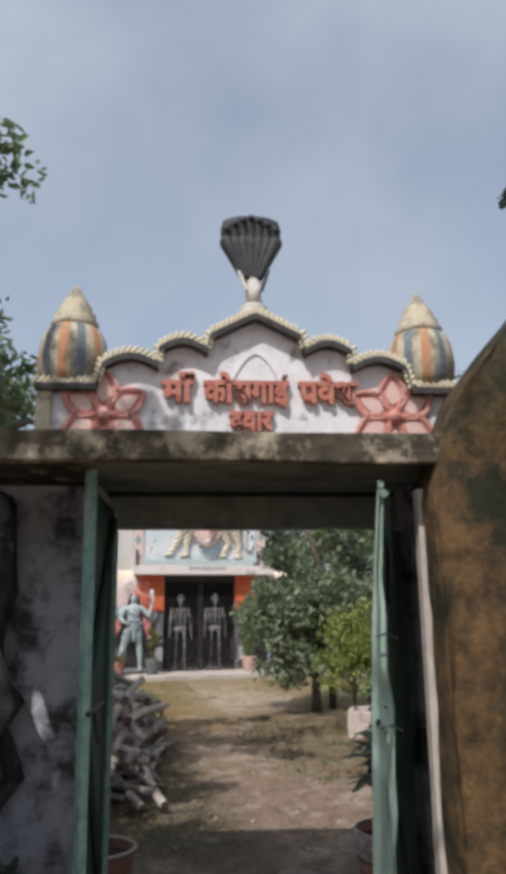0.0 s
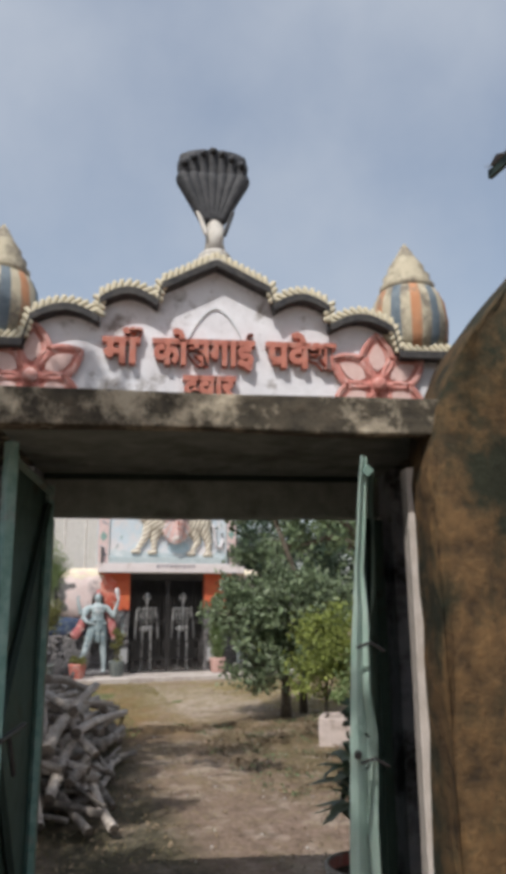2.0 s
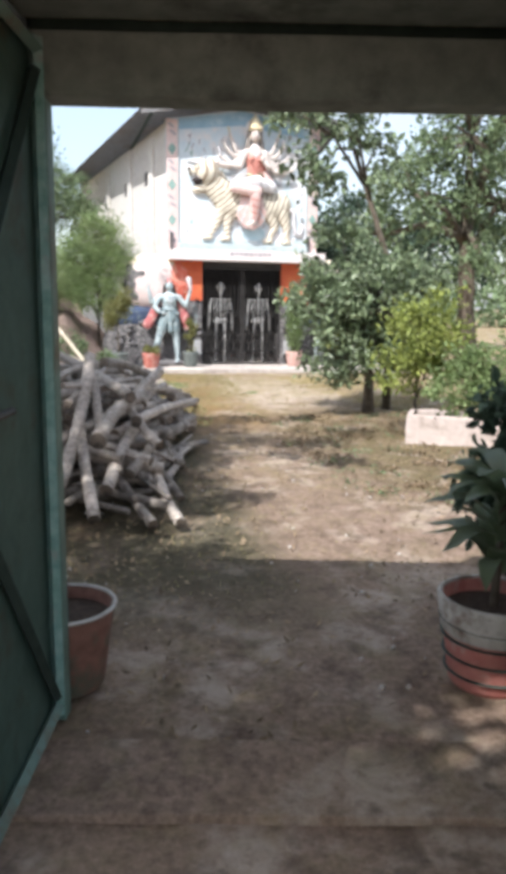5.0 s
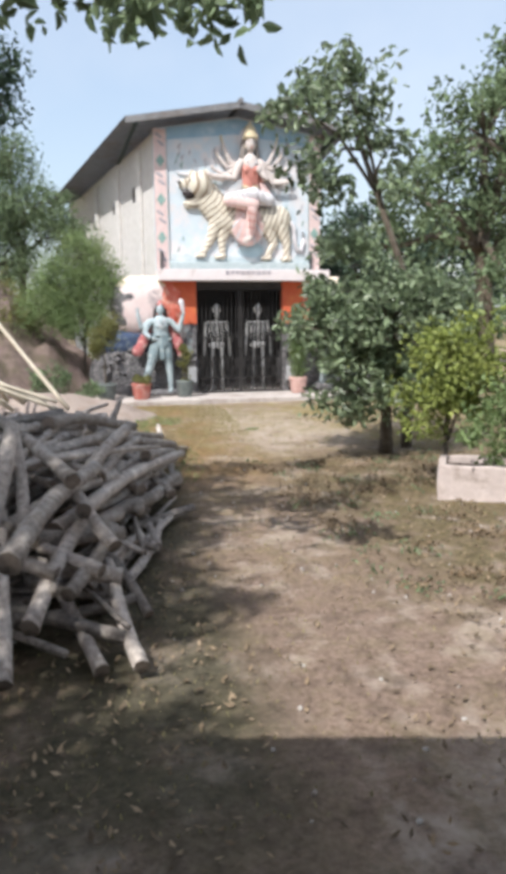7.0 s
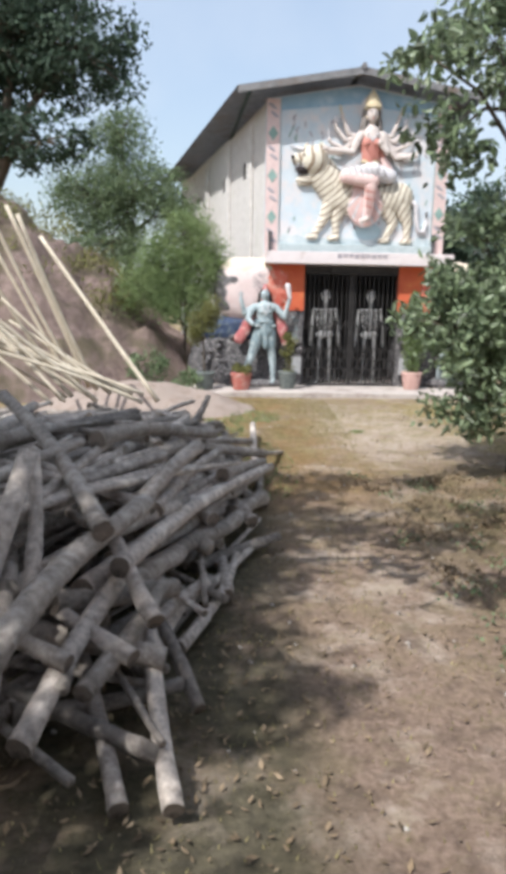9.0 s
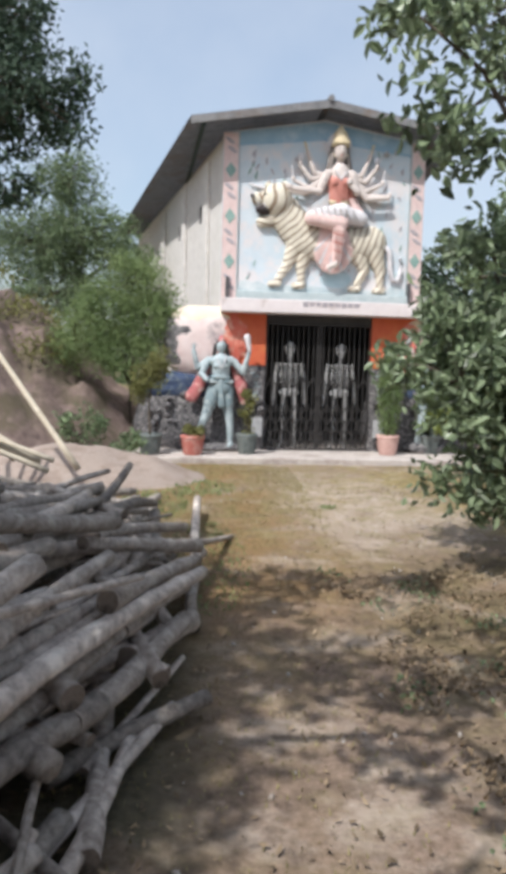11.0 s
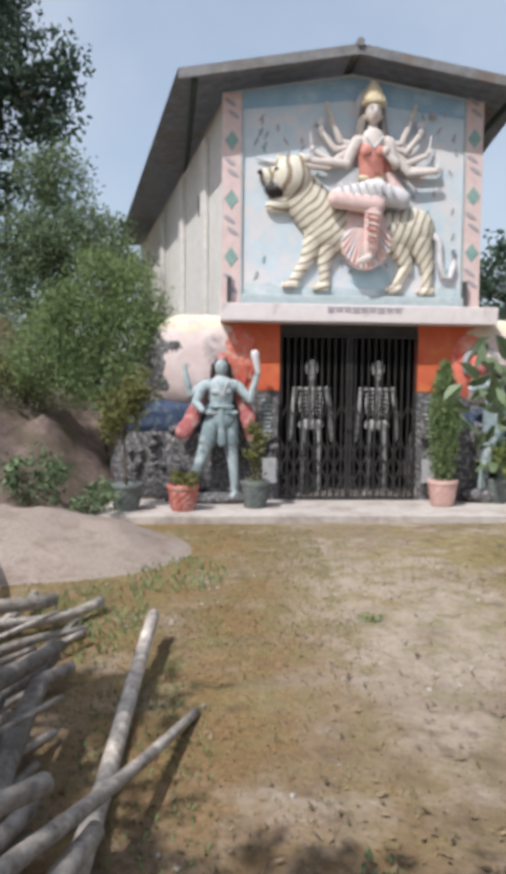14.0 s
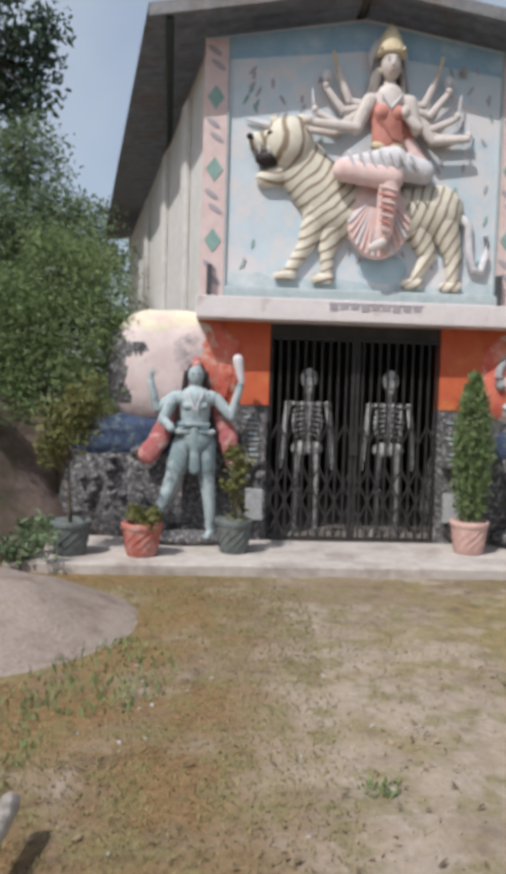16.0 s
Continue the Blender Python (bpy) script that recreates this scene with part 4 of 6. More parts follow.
g2 = GATE @ Vector((0.82, 0.95, 0.0))
tree("dark_shrub", (g2.x, g2.y, 0), (g2.x, g2.y, 0.6), 0.03, [((g2.x, g2.y, 0.75), (0.26, 0.26, 0.34))], 1500, 0.07, "leaf_dark", "dark clipped shrub beside the gateway", "shrub", 21, 0.06)


def cypress(at, h, r, leaf, label, seed):
    rng = np.random.default_rng(seed)
    t = thing("potted_conifer", pose(*at), label, "plant")
    part("trunk", tube_path(bmesh.new(), [(0, 0, -0.05), (0, 0, h * 0.8)], [0.02, 0.006], 7), M["trunk"], t)
    f = rng.random(3600) ** 0.75
    a = rng.random(3600) * 2 * math.pi
    rr = r * np.clip(np.sin(np.pi * (0.12 + 0.86 * f)) ** 0.7, 0.05, 1) * rng.uniform(0.45, 1.16, 3600)
    c = np.stack([rr * np.cos(a), rr * np.sin(a), f * h], 1)
    o = new("foliage", leaf_mesh("conifer_foliage", c, 0.05, M[leaf], seed, 2.6, -0.8))
    o.parent = t


cypress((1.045, 12.6, 0.34), 1.42, 0.17, "leaf_feather", "slim clipped conifer in the terracotta pot", 8)
tree("potted_sapling", (-2.615, 12.27, 0.33), (-2.64, 12.27, 1.0), 0.018,
     [((-2.66, 12.25, 1.22), (0.24, 0.22, 0.26)), ((-2.5, 12.25, 1.45), (0.20, 0.2, 0.22)), ((-2.8, 12.3, 1.0), (0.16, 0.16, 0.16))], 1500, 0.05, "leaf_olive", "thin yellowing sapling growing in the grey pot", "plant", 31, 0.07)
tree("potted_herb", (-1.995, 12.27, 0.33), (-1.995, 12.27, 0.42), 0.01, [((-1.99, 12.27, 0.44), (0.17, 0.17, 0.07))], 500, 0.05, "leaf_olive", "low dry plant in the red pot", "plant", 32, 0.04)
tree("potted_herb", (-1.185, 12.43, 0.35), (-1.17, 12.43, 0.75), 0.010, [((-1.17, 12.42, 0.72), (0.10, 0.1, 0.28)), ((-1.13, 12.42, 1.0), (0.12, 0.1, 0.14))], 420, 0.05, "leaf_olive", "sparse leggy plant in the grey pot", "plant", 33, 0.05)

# ---- temple ----
FY = 13.30   # face of the upper wall


def temple():
    t = thing("temple_building", pose(0, 0, 0), "painted temple with relief front and shallow tin gable roof", "temple")
    # upper front wall, side walls, back
    part("front_wall", prism(bmesh.new(), [(-1.57, 2.44), (1.68, 2.44), (1.68, 5.02), (0.03, 5.30), (-1.57, 5.02)], FY, FY + 0.25), M["sky_paint"], t, "pale blue painted front wall")
    def slanted(x0, x1, nm):
        bm = bmesh.new()
        s = 0.25 if x0 > 0 else -0.25
        a = [bm.verts.new(p) for p in ((x0, FY + 0.25, 0), (x1, 22.8, 0), (x1, 22.8, 5.0), (x0, FY + 0.25, 5.0))]
        b = [bm.verts.new((v.co.x - s, v.co.y, v.co.z)) for v in a]
        bm.faces.new(a)
        bm.faces.new(b[::-1])
        for k in range(4):
            bm.faces.new((a[k], b[k], b[(k + 1) % 4], a[(k + 1) % 4]))
        return part(nm, bm, M["wallpale"], t, "pale cream painted side wall")
    slanted(-1.57, -3.40, "side_wall")
    slanted(1.68, 2.9, "side_wall")
    part("back_wall", box(bmesh.new(), -3.4, 2.9, 22.8, 23.0, 0, 5.3), M["wallpale"], t)
    # relief piers on the side wall
    for f in (0.10, 0.30, 0.55):
        x, y = -1.57 - 1.83 * f, FY + 0.25 + 9.25 * f
        p = part("pilaster", rough_up(box(bmesh.new(), -0.07, 0.0, -0.16, 0.16, 0.0, 4.85, 0.02), 0.01, 5, 3, 3), M["wallpale"], t)
        p.matrix_local = pose(x, y, 0, 0, 0, 11.2)
        w = part("vent", box(bmesh.new(), -0.05, -0.002, -0.14, 0.14, 3.95, 4.25, 0.01), M["black"], t, "small dark vent opening")
        w.matrix_local = pose(x - 0.055, y + 0.5, 0, 0, 0, 11.2)
    # roof sheets, corrugated
    def roof(side):
        bm = bmesh.new()
        n = 150
        rows = []
        for f in (0.0, 0.5, 1.0):
            row = []
            for i in range(n + 1):
                y = 12.86 + (23.2 - 12.86) * i / n
                e = (-2.10 - 0.19 * (y - 12.9)) if side < 0 else (2.16 + 0.13 * (y - 12.9))
                x = 0.02 + (e - 0.02) * f
                row.append(bm.verts.new((x, y, 5.46 - 0.36 * f + 0.004 * math.sin(i * 2.1))))
            rows.append(row)
        for a, b in zip(rows, rows[1:]):
            for i in range(n):
                bm.faces.new((a[i], a[i + 1], b[i + 1], b[i]))
        bmesh.ops.solidify(bm, geom=bm.faces[:], thickness=0.03)
        return part("roof", bm, M["tin"], t, "dark weathered tin roof sheet")
    roof(-1)
    roof(1)
    for x1 in (-2.09, 2.15):
        bm = bmesh.new()
        a = [(0.02, 5.345), (x1, 4.985), (x1, 5.098), (0.02, 5.458)]
        prism(bm, a if x1 > 0 else a[::-1], 12.86, 12.90)
        part("barge_board", bm, M["tin"], t)
    part("ridge_cap", tube_path(bmesh.new(), [(0.02, 12.83, 5.47), (0.02, 23.2, 5.49)], [0.05, 0.05], 8), M["tin"], t)
    for x, y in ((-1.9, 13.0), (1.95, 13.0)):
        part("purlin", tube_path(bmesh.new(), [(x, y - 0.1, 5.0), (x * 1.3, 22.8, 4.98)], [0.04, 0.04], 6), M["brace"], t)
    # mural fields on the front
    part("mural_band", prism(bmesh.new(), [(-1.32, 4.83), (0.0, 4.98), (1.44, 4.80), (1.44, 5.03), (0.03, 5.27), (-1.32, 5.05)], FY - 0.004, FY), M["sky_deep"], t, "deep blue painted sky band")
    part("mural_foot", rough_up(box(bmesh.new(), -1.32, 1.46, FY - 0.10, FY, 2.44, 2.60, 0.03), 0.008, 7, 2, 4), M["ground_paint"], t, "grey-green painted relief ground")
    wave = [(-1.32 + 2.78 * k / 24, 2.72 + 0.05 * math.sin(k * 0.9) + 0.03 * math.sin(k * 2.3)) for k in range(25)]
    part("mural_shore", prism(bmesh.new(), [(-1.32, 2.60)] + wave + [(1.46, 2.60)], FY - 0.003, FY), M["shore"], t, "grey-teal painted shore under the tiger")
    rng = random.Random(4)
    for k in range(84):
        x, z = rng.uniform(-1.2, 1.35), rng.uniform(4.25, 4.95) if k < 40 else rng.uniform(2.8, 4.2)
        if -0.3 < x < 0.75 and z > 3.0:
            continue
        p = part("mural_leaf", blob(bmesh.new(), (0, 0, 0), 0.015, 0.006, rng.uniform(0.035, 0.06), 0, 8, 6), M["d_dark" if k % 4 else "d_green"], t)
        p.matrix_local = pose(x, FY - 0.006, z, 0, rng.uniform(-35, 45), 0)
    part("mural_pool", blob(bmesh.new(), (0.28, FY, 2.84), 0.26, 0.02, 0.15), M["pool"], t, "teal painted water under the paws", True)
    # border strips with diamonds and leaves
    for x0, x1 in ((-1.57, -1.335), (1.455, 1.68)):
        part("border_strip", box(bmesh.new(), x0, x1, FY - 0.02, FY, 2.46, 5.02, 0.004), M["pinkstrip"], t, "pink border strip painted with diamonds")
        xm = (x0 + x1) / 2
        for k in range(4):
            z = 2.62 + 0.70 * k + (-0.02 if x0 < 0 else 0.1)
            if z + 0.57 < 5.0:
                bm = prism(bmesh.new(), [(xm - 0.085, z + 0.45), (xm, z + 0.33), (xm + 0.085, z + 0.45), (xm, z + 0.57)], FY - 0.028, FY - 0.02)
                part("diamond", bm, M["d_green"], t)
            for dz, s in ((0.06, 1), (0.20, -1)):
                p = part("leaf_motif", blob(bmesh.new(), (0, 0, 0), 0.09, 0.006, 0.03, 0, 10, 6), M["d_dark"], t)
                p.matrix_local = pose(xm + 0.02 * s, FY - 0.022, z + dz, 0, 35, 0)
        part("border_line", box(bmesh.new(), *((x1, x1 + 0.018) if x0 < 0 else (x0 - 0.018, x0)), FY - 0.03, FY, 2.46, 5.03), M["ground_paint"], t)
    # projecting slab with its faint lettering as bars
    part("canopy_slab", rough_up(box(bmesh.new(), -1.585, 1.72, 12.75, FY + 0.2, 2.225, 2.43, 0.012), 0.004, 6, 2, 3), M["slab"], t, "pinkish white projecting concrete slab")
    for k in range(9):
        x = -0.33 + 0.10 * k
        part("faint_lettering", box(bmesh.new(), x, x + 0.075, 12.743, 12.75, 2.345 if k % 3 else 2.33, 2.395), M["d_dark"], t)
    part("lettering_bar", box(bmesh.new(), -0.34, 0.57, 12.742, 12.75, 2.392, 2.402), M["d_dark"], t)
    # lower front: saffron panels, dark room behind the gate
    for x0, x1 in ((-1.56, -0.86), (0.84, 1.62)):
        part("saffron_panel", box(bmesh.new(), x0, x1, 13.02, 13.2, 1.42, 2.225), M["orange"], t, "saffron orange painted wall beside the gate")
        part("dark_panel", rough_up(box(bmesh.new(), x0, x1, 13.03, 13.2, 0.08, 1.418), 0.012, 9, 3, 5), M["cavedark"], t, "dark rock mural beside the gate")
    # lintel, room walls and ceiling share one dark base colour
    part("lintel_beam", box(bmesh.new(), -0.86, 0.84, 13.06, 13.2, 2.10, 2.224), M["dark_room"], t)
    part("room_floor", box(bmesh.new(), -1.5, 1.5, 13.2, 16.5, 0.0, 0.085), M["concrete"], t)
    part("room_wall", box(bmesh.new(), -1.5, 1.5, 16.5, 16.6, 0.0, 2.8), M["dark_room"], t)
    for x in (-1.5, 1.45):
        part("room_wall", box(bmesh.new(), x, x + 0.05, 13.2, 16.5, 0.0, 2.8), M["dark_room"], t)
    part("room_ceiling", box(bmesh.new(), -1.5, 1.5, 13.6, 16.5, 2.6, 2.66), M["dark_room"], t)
    return t


temple()


def plinth():
    bm = rough_up(box(bmesh.new(), -3.1, 3.6, 11.93, 13.3, -0.06, 0.08, 0.015), 0.012, 3, 4, 6)
    solid("pavement", bm, M["concrete"], pose(0, 0, 0), "pale concrete plinth before the temple front", "plinth", kind="structure")


plinth()


def rock_front(side):
    """Painted artificial cave front beside the gate."""
    s = side
    t = thing("cave_front", pose(0, 0, 0), "rounded artificial cave front with faded mural paint", "cave wall")
    def lump(c, r, m, nm, amount, seed, lab=""):
        bm = bmesh.new()
        bmesh.ops.create_icosphere(bm, subdivisions=5, radius=1.0)
        for v in bm.verts:
            p = v.co.copy()
            for ax in range(3):
                p[ax] = math.copysign(abs(p[ax]) ** 0.72, p[ax])
            k = noise.noise(p * 2.3 + Vector((seed, 0, 0))) * amount + noise.noise(p * 7 + Vector((seed, 3, 0))) * amount * 0.5
            v.co = Vector((p.x * r[0], p.y * r[1], p.z * r[2])) * (1 + k)
        if isinstance(m, list):
            for f in bm.faces:
                q = f.calc_center_median()
                k = noise.noise(q * 3.1 + Vector((seed, 5, 0))) * 0.22 + noise.noise(q * 9.0) * 0.12
                if q.z / r[2] > 0.62 + 0.5 * k:
                    f.material_index = 1
                elif -s * q.x / r[0] > 0.45 + k * 1.4:
                    f.material_index = 2
                elif s * q.x / r[0] > 0.62 + k * 1.6 and abs(q.z / r[2]) < 0.62:
                    f.material_index = 3
        o = part(nm, bm, m, t, lab, True)
        o.matrix_local = pose(*c)
        return o
    lump((s * 1.80, 13.30, 1.76), (0.66, 0.37, 0.58), [M["cavecream"], M["caveyellow"], M["cavered"], M["cavedark"]], "boulder", 0.03, 1, "boulder painted pink, red and yellow with flaked black patches")
    lump((s * 1.84, 13.28, 0.55), (1.05, 0.30, 0.60), M["cavedark"], "rock_base", 0.05, 3, "dark rugged rock base")
    lump((s * 2.0, 13.22, 1.05), (0.80, 0.235, 0.25), M["caveblue"], "rock_band", 0.07, 4, "deep blue painted rock band")
    if s < 0:
        lump((-1.40, 13.03, 1.80), (0.24, 0.05, 0.36), M["cavered"], "flame_relief", 0.22, 5, "red and pink flame relief")
    rng = random.Random(7 + s)
    for k in range(44):
        x, z = s * rng.uniform(0.92, 2.75), rng.uniform(0.12, 1.05)
        bm = bmesh.new()
        bmesh.ops.create_icosphere(bm, subdivisions=2, radius=rng.uniform(0.03, 0.065))
        rough_up(bm, 0.03, 14, k)
        o = part("rock", bm, M["cavedark"], t, smooth=True)
        o.matrix_local = pose(x, 12.95 + rng.uniform(-0.03, 0.08), z)
    # plaque of blue-grey painted strokes next to the gate
    pl = part("painted_plaque", rough_up(box(bmesh.new(), s * 1.0 - 0.12, s * 1.0 + 0.12, 12.955, 13.0, 0.84, 1.34, 0.012), 0.006, 8, 2, 3), M["cavedark"], t, "dark plaque with blue-grey painted strokes")
    for k in range(9):
        x0 = s * 1.0 - 0.10 + rng.uniform(0, 0.05)
        part("paint_stroke", rough_up(box(bmesh.new(), x0, x0 + rng.uniform(0.08, 0.15), 12.944, 12.956, 0.87 + 0.052 * k, 0.89 + 0.052 * k, 0.003), 0.004, 20, k, 2), M["statueblue"] if k % 3 else M["bone"], pl)
    part("pale_slab", rough_up(box(bmesh.new(), s * 0.98 - 0.09, s * 0.98 + 0.08, 12.90, 12.94, 0.30, 0.60, 0.01), 0.01, 6, 2, 2), M["bone"], t)


rock_front(-1)
rock_front(1)


def iron_gate():
    g = thing("collapsible_gate", pose(0, 13.04, 0.085), "closed black collapsible iron gate across the shrine door", "gate")
    x0, x1, n = -0.835, 0.815, 21
    bar = mesh_of(box(bmesh.new(), -0.009, 0.009, -0.010, 0.010, 0.0, 2.02, 0.002), "upright_bar", M["gate_iron"])
    for i in range(n):
        o = new("upright_bar", bar)
        o.parent = g
        o.matrix_local = pose(x0 + (x1 - x0) * i / (n - 1), 0, 0)
    step = (x1 - x0) / (n - 1)
    ang = math.degrees(math.atan2(0.17, step))
    ln = math.hypot(0.17, step) + 0.02
    slat = mesh_of(box(bmesh.new(), -ln / 2, ln / 2, -0.003, 0.003, -0.009, 0.009), "lattice_slat", M["gate_iron"])
    for i in range(n - 1):
        for j, z in enumerate((0.14, 0.31, 0.48, 0.65, 1.08)):
            o = new("lattice_slat", slat)
            o.parent = g
            o.matrix_local = pose(x0 + step * (i + 0.5), -0.014, z, 0, ang if (i + j) % 2 else -ang, 0)
    for z in (0.02, 2.0):
        part("guide_rail", box(bmesh.new(), x0 - 0.02, x1 + 0.02, -0.018, 0.018, z - 0.02, z + 0.02), M["gate_iron"], g)
    for x in (-0.03, 0.02):
        part("meeting_stile", box(bmesh.new(), x - 0.016, x + 0.016, -0.022, -0.0105, 0.03, 1.98, 0.003), M["gate_iron"], g)
    part("lock_plate", box(bmesh.new(), -0.05, 0.04, -0.036, -0.0225, 0.86, 0.98, 0.004), M["gate_iron"], g)


iron_gate()


def skeleton(x, label):
    bm = bmesh.new()
    def c(p, q, r0, r1=None):
        capsule(bm, (p[0], 0, p[1]), (q[0], 0, q[1]), r0, r1, 0, 8, 0.5)
    blob(bm, (0, 0, 1.58), 0.075, 0.045, 0.10)
    c((0, 1.46), (0, 1.44), 0.035, 0.025)
    c((0, 1.42), (0, 0.92), 0.018)
    c((-0.17, 1.33), (0.17, 1.33), 0.020)
    for k in range(6):
        z, w = 1.29 - 0.05 * k, 0.13 - 0.006 * abs(k - 2) ** 1.5
        for s in (-1, 1):
            c((0.02 * s, z), (w * s, z - 0.02), 0.012)
            c((w * s, z - 0.02), (w * s * 0.9, z - 0.045), 0.011)
    for s in (-1, 1):
        blob(bm, (0.055 * s, 0, 0.90), 0.085, 0.03, 0.07)
        c((0.17 * s, 1.32), (0.205 * s, 1.05), 0.024)
        c((0.205 * s, 1.05), (0.215 * s, 0.80), 0.020)
        c((0.215 * s, 0.79), (0.22 * s, 0.70), 0.02, 0.01)
        c((0.075 * s, 0.87), (0.085 * s, 0.50), 0.026, 0.02)
        c((0.085 * s, 0.49), (0.085 * s, 0.12), 0.020, 0.016)
        c((0.085 * s, 0.09), (0.12 * s, 0.04), 0.022, 0.016)
    for s in (-1, 1):
        for jx, z, r in ((0.085, 0.49, 0.036), (0.205, 1.05, 0.028), (0.085, 0.11, 0.028), (0.17, 1.33, 0.032)):
            blob(bm, (jx * s, 0, z), r, r * 0.6, r, 0, 10, 8)
        blob(bm, (0.028 * s, -0.03, 1.59), 0.018, 0.02, 0.02, 1, 8, 6)
    solid("skeleton_figure", bm, [M["skeleton_white"], M["black"]], pose(x, 13.085, 0.085) @ Matrix.Diagonal((1.16, 0.8, 1.02, 1)), label, "statue", "skeleton figures", smooth=True)


skeleton(-0.46, "white painted skeleton figure standing close behind the iron gate bars")
skeleton(0.36, "white painted skeleton figure standing close behind the iron gate bars")


def left_statue():
    bm = bmesh.new()
    S, T, C, G, K = 0, 1, 2, 3, 4
    def c(p, q, r0, r1, m, flat=0.85):
        capsule(bm, p, q, r0, r1, m, 14, flat)
    blob(bm, (0, 0, 1.60), 0.075, 0.08, 0.10, S)
    blob(bm, (0, 0.05, 1.64), 0.085, 0.07, 0.10, K)
    c((0, 0, 1.70), (0, 0.02, 1.76), 0.05, 0.03, C)
    c((0, 0, 1.50), (0, 0, 1.45), 0.045, 0.05, S)
    c((-0.15, 0, 1.38), (0.15, 0, 1.39), 0.075, 0.075, S)
    c((0, 0, 1.36), (0, 0, 1.12), 0.15, 0.125, S, 0.7)
    c((-0.02, 0, 1.08), (0.02, 0, 0.98), 0.15, 0.17, T, 0.8)
    for x in (-0.06, 0.06):
        blob(bm, (x, -0.075, 1.31), 0.06, 0.035, 0.04, S)
    # striding legs
    c((-0.09, 0, 0.95), (-0.16, -0.02, 0.72), 0.115, 0.10, T)
    c((0.09, 0, 0.95), (0.11, -0.02, 0.72), 0.115, 0.10, T)
    c((-0.16, -0.02, 0.72), (-0.24, -0.04, 0.50), 0.085, 0.065, S)
    c((-0.24, -0.04, 0.50), (-0.36, -0.02, 0.22), 0.065, 0.045, S)
    c((0.11, -0.02, 0.72), (0.15, -0.03, 0.46), 0.085, 0.062, S)
    c((0.15, -0.03, 0.46), (0.17, -0.02, 0.14), 0.062, 0.042, S)
    c((0.17, -0.03, 0.10), (0.14, -0.14, 0.08), 0.045, 0.035, S)
    c((-0.37, -0.03, 0.17), (-0.44, -0.12, 0.15), 0.045, 0.03, S)
    # sash
    c((0, -0.12, 1.10), (0.01, -0.13, 0.72), 0.035, 0.05, T, 0.5)
    c((-0.16, -0.1, 1.07), (0.17, -0.1, 1.07), 0.03, 0.03, T)
    # arms, raised and lowered, with the things held
    c((-0.20, 0, 1.38), (-0.30, -0.05, 1.18), 0.06, 0.05, S)
    c((-0.30, -0.05, 1.18), (-0.22, -0.12, 1.10), 0.048, 0.04, S)
    c((0.20, 0, 1.38), (0.34, -0.02, 1.22), 0.06, 0.05, S)
    c((0.34, -0.02, 1.22), (0.42, -0.05, 1.52), 0.045, 0.035, S)
    c((-0.19, 0.03, 1.40), (-0.36, 0.0, 1.28), 0.055, 0.045, S)
    c((-0.36, 0.0, 1.28), (-0.42, -0.02, 1.52), 0.042, 0.035, S)
    c((0.43, -0.05, 1.55), (0.39, -0.05, 1.76), 0.03, 0.05, G)
    c((-0.42, -0.02, 1.50), (-0.42, -0.02, 1.62), 0.022, 0.022, S)
    # cloak falling on both sides
    c((-0.20, 0.08, 1.36), (-0.34, 0.06, 0.98), 0.06, 0.10, C, 0.4)
    c((-0.34, 0.06, 0.98), (-0.44, 0.04, 0.84), 0.09, 0.10, C, 0.4)
    c((0.20, 0.08, 1.34), (0.32, 0.06, 1.02), 0.06, 0.10, C, 0.4)
    c((0.32, 0.06, 1.02), (0.36, 0.05, 0.78), 0.09, 0.06, C, 0.4)
    blob(bm, (-0.05, 0.02, 0.05), 0.46, 0.2, 0.07, 5)
    for s in (-1, 1):
        blob(bm, (0.03 * s, -0.076, 1.615), 0.014, 0.008, 0.007, K, 8, 6)
        c((0.085 * s, 0.02, 1.62), (0.11 * s, 0.03, 1.44), 0.035, 0.03, K)
        c((0.07 * s, -0.10, 1.44), (0.01 * s, -0.13, 1.28), 0.008, 0.008, G)
    c((-0.13, -0.13, 1.14), (0.13, -0.13, 1.14), 0.018, 0.018, T)
    solid("deity_statue", bm, [M["statueblue"], M["teal"], M["cloak"], M["whitecloth"], M["black"], M["cavedark"]], pose(-1.57, 12.82, 0.08), "pale blue striding statue with teal loincloth and crimson cloak", "statue", smooth=True)


left_statue()


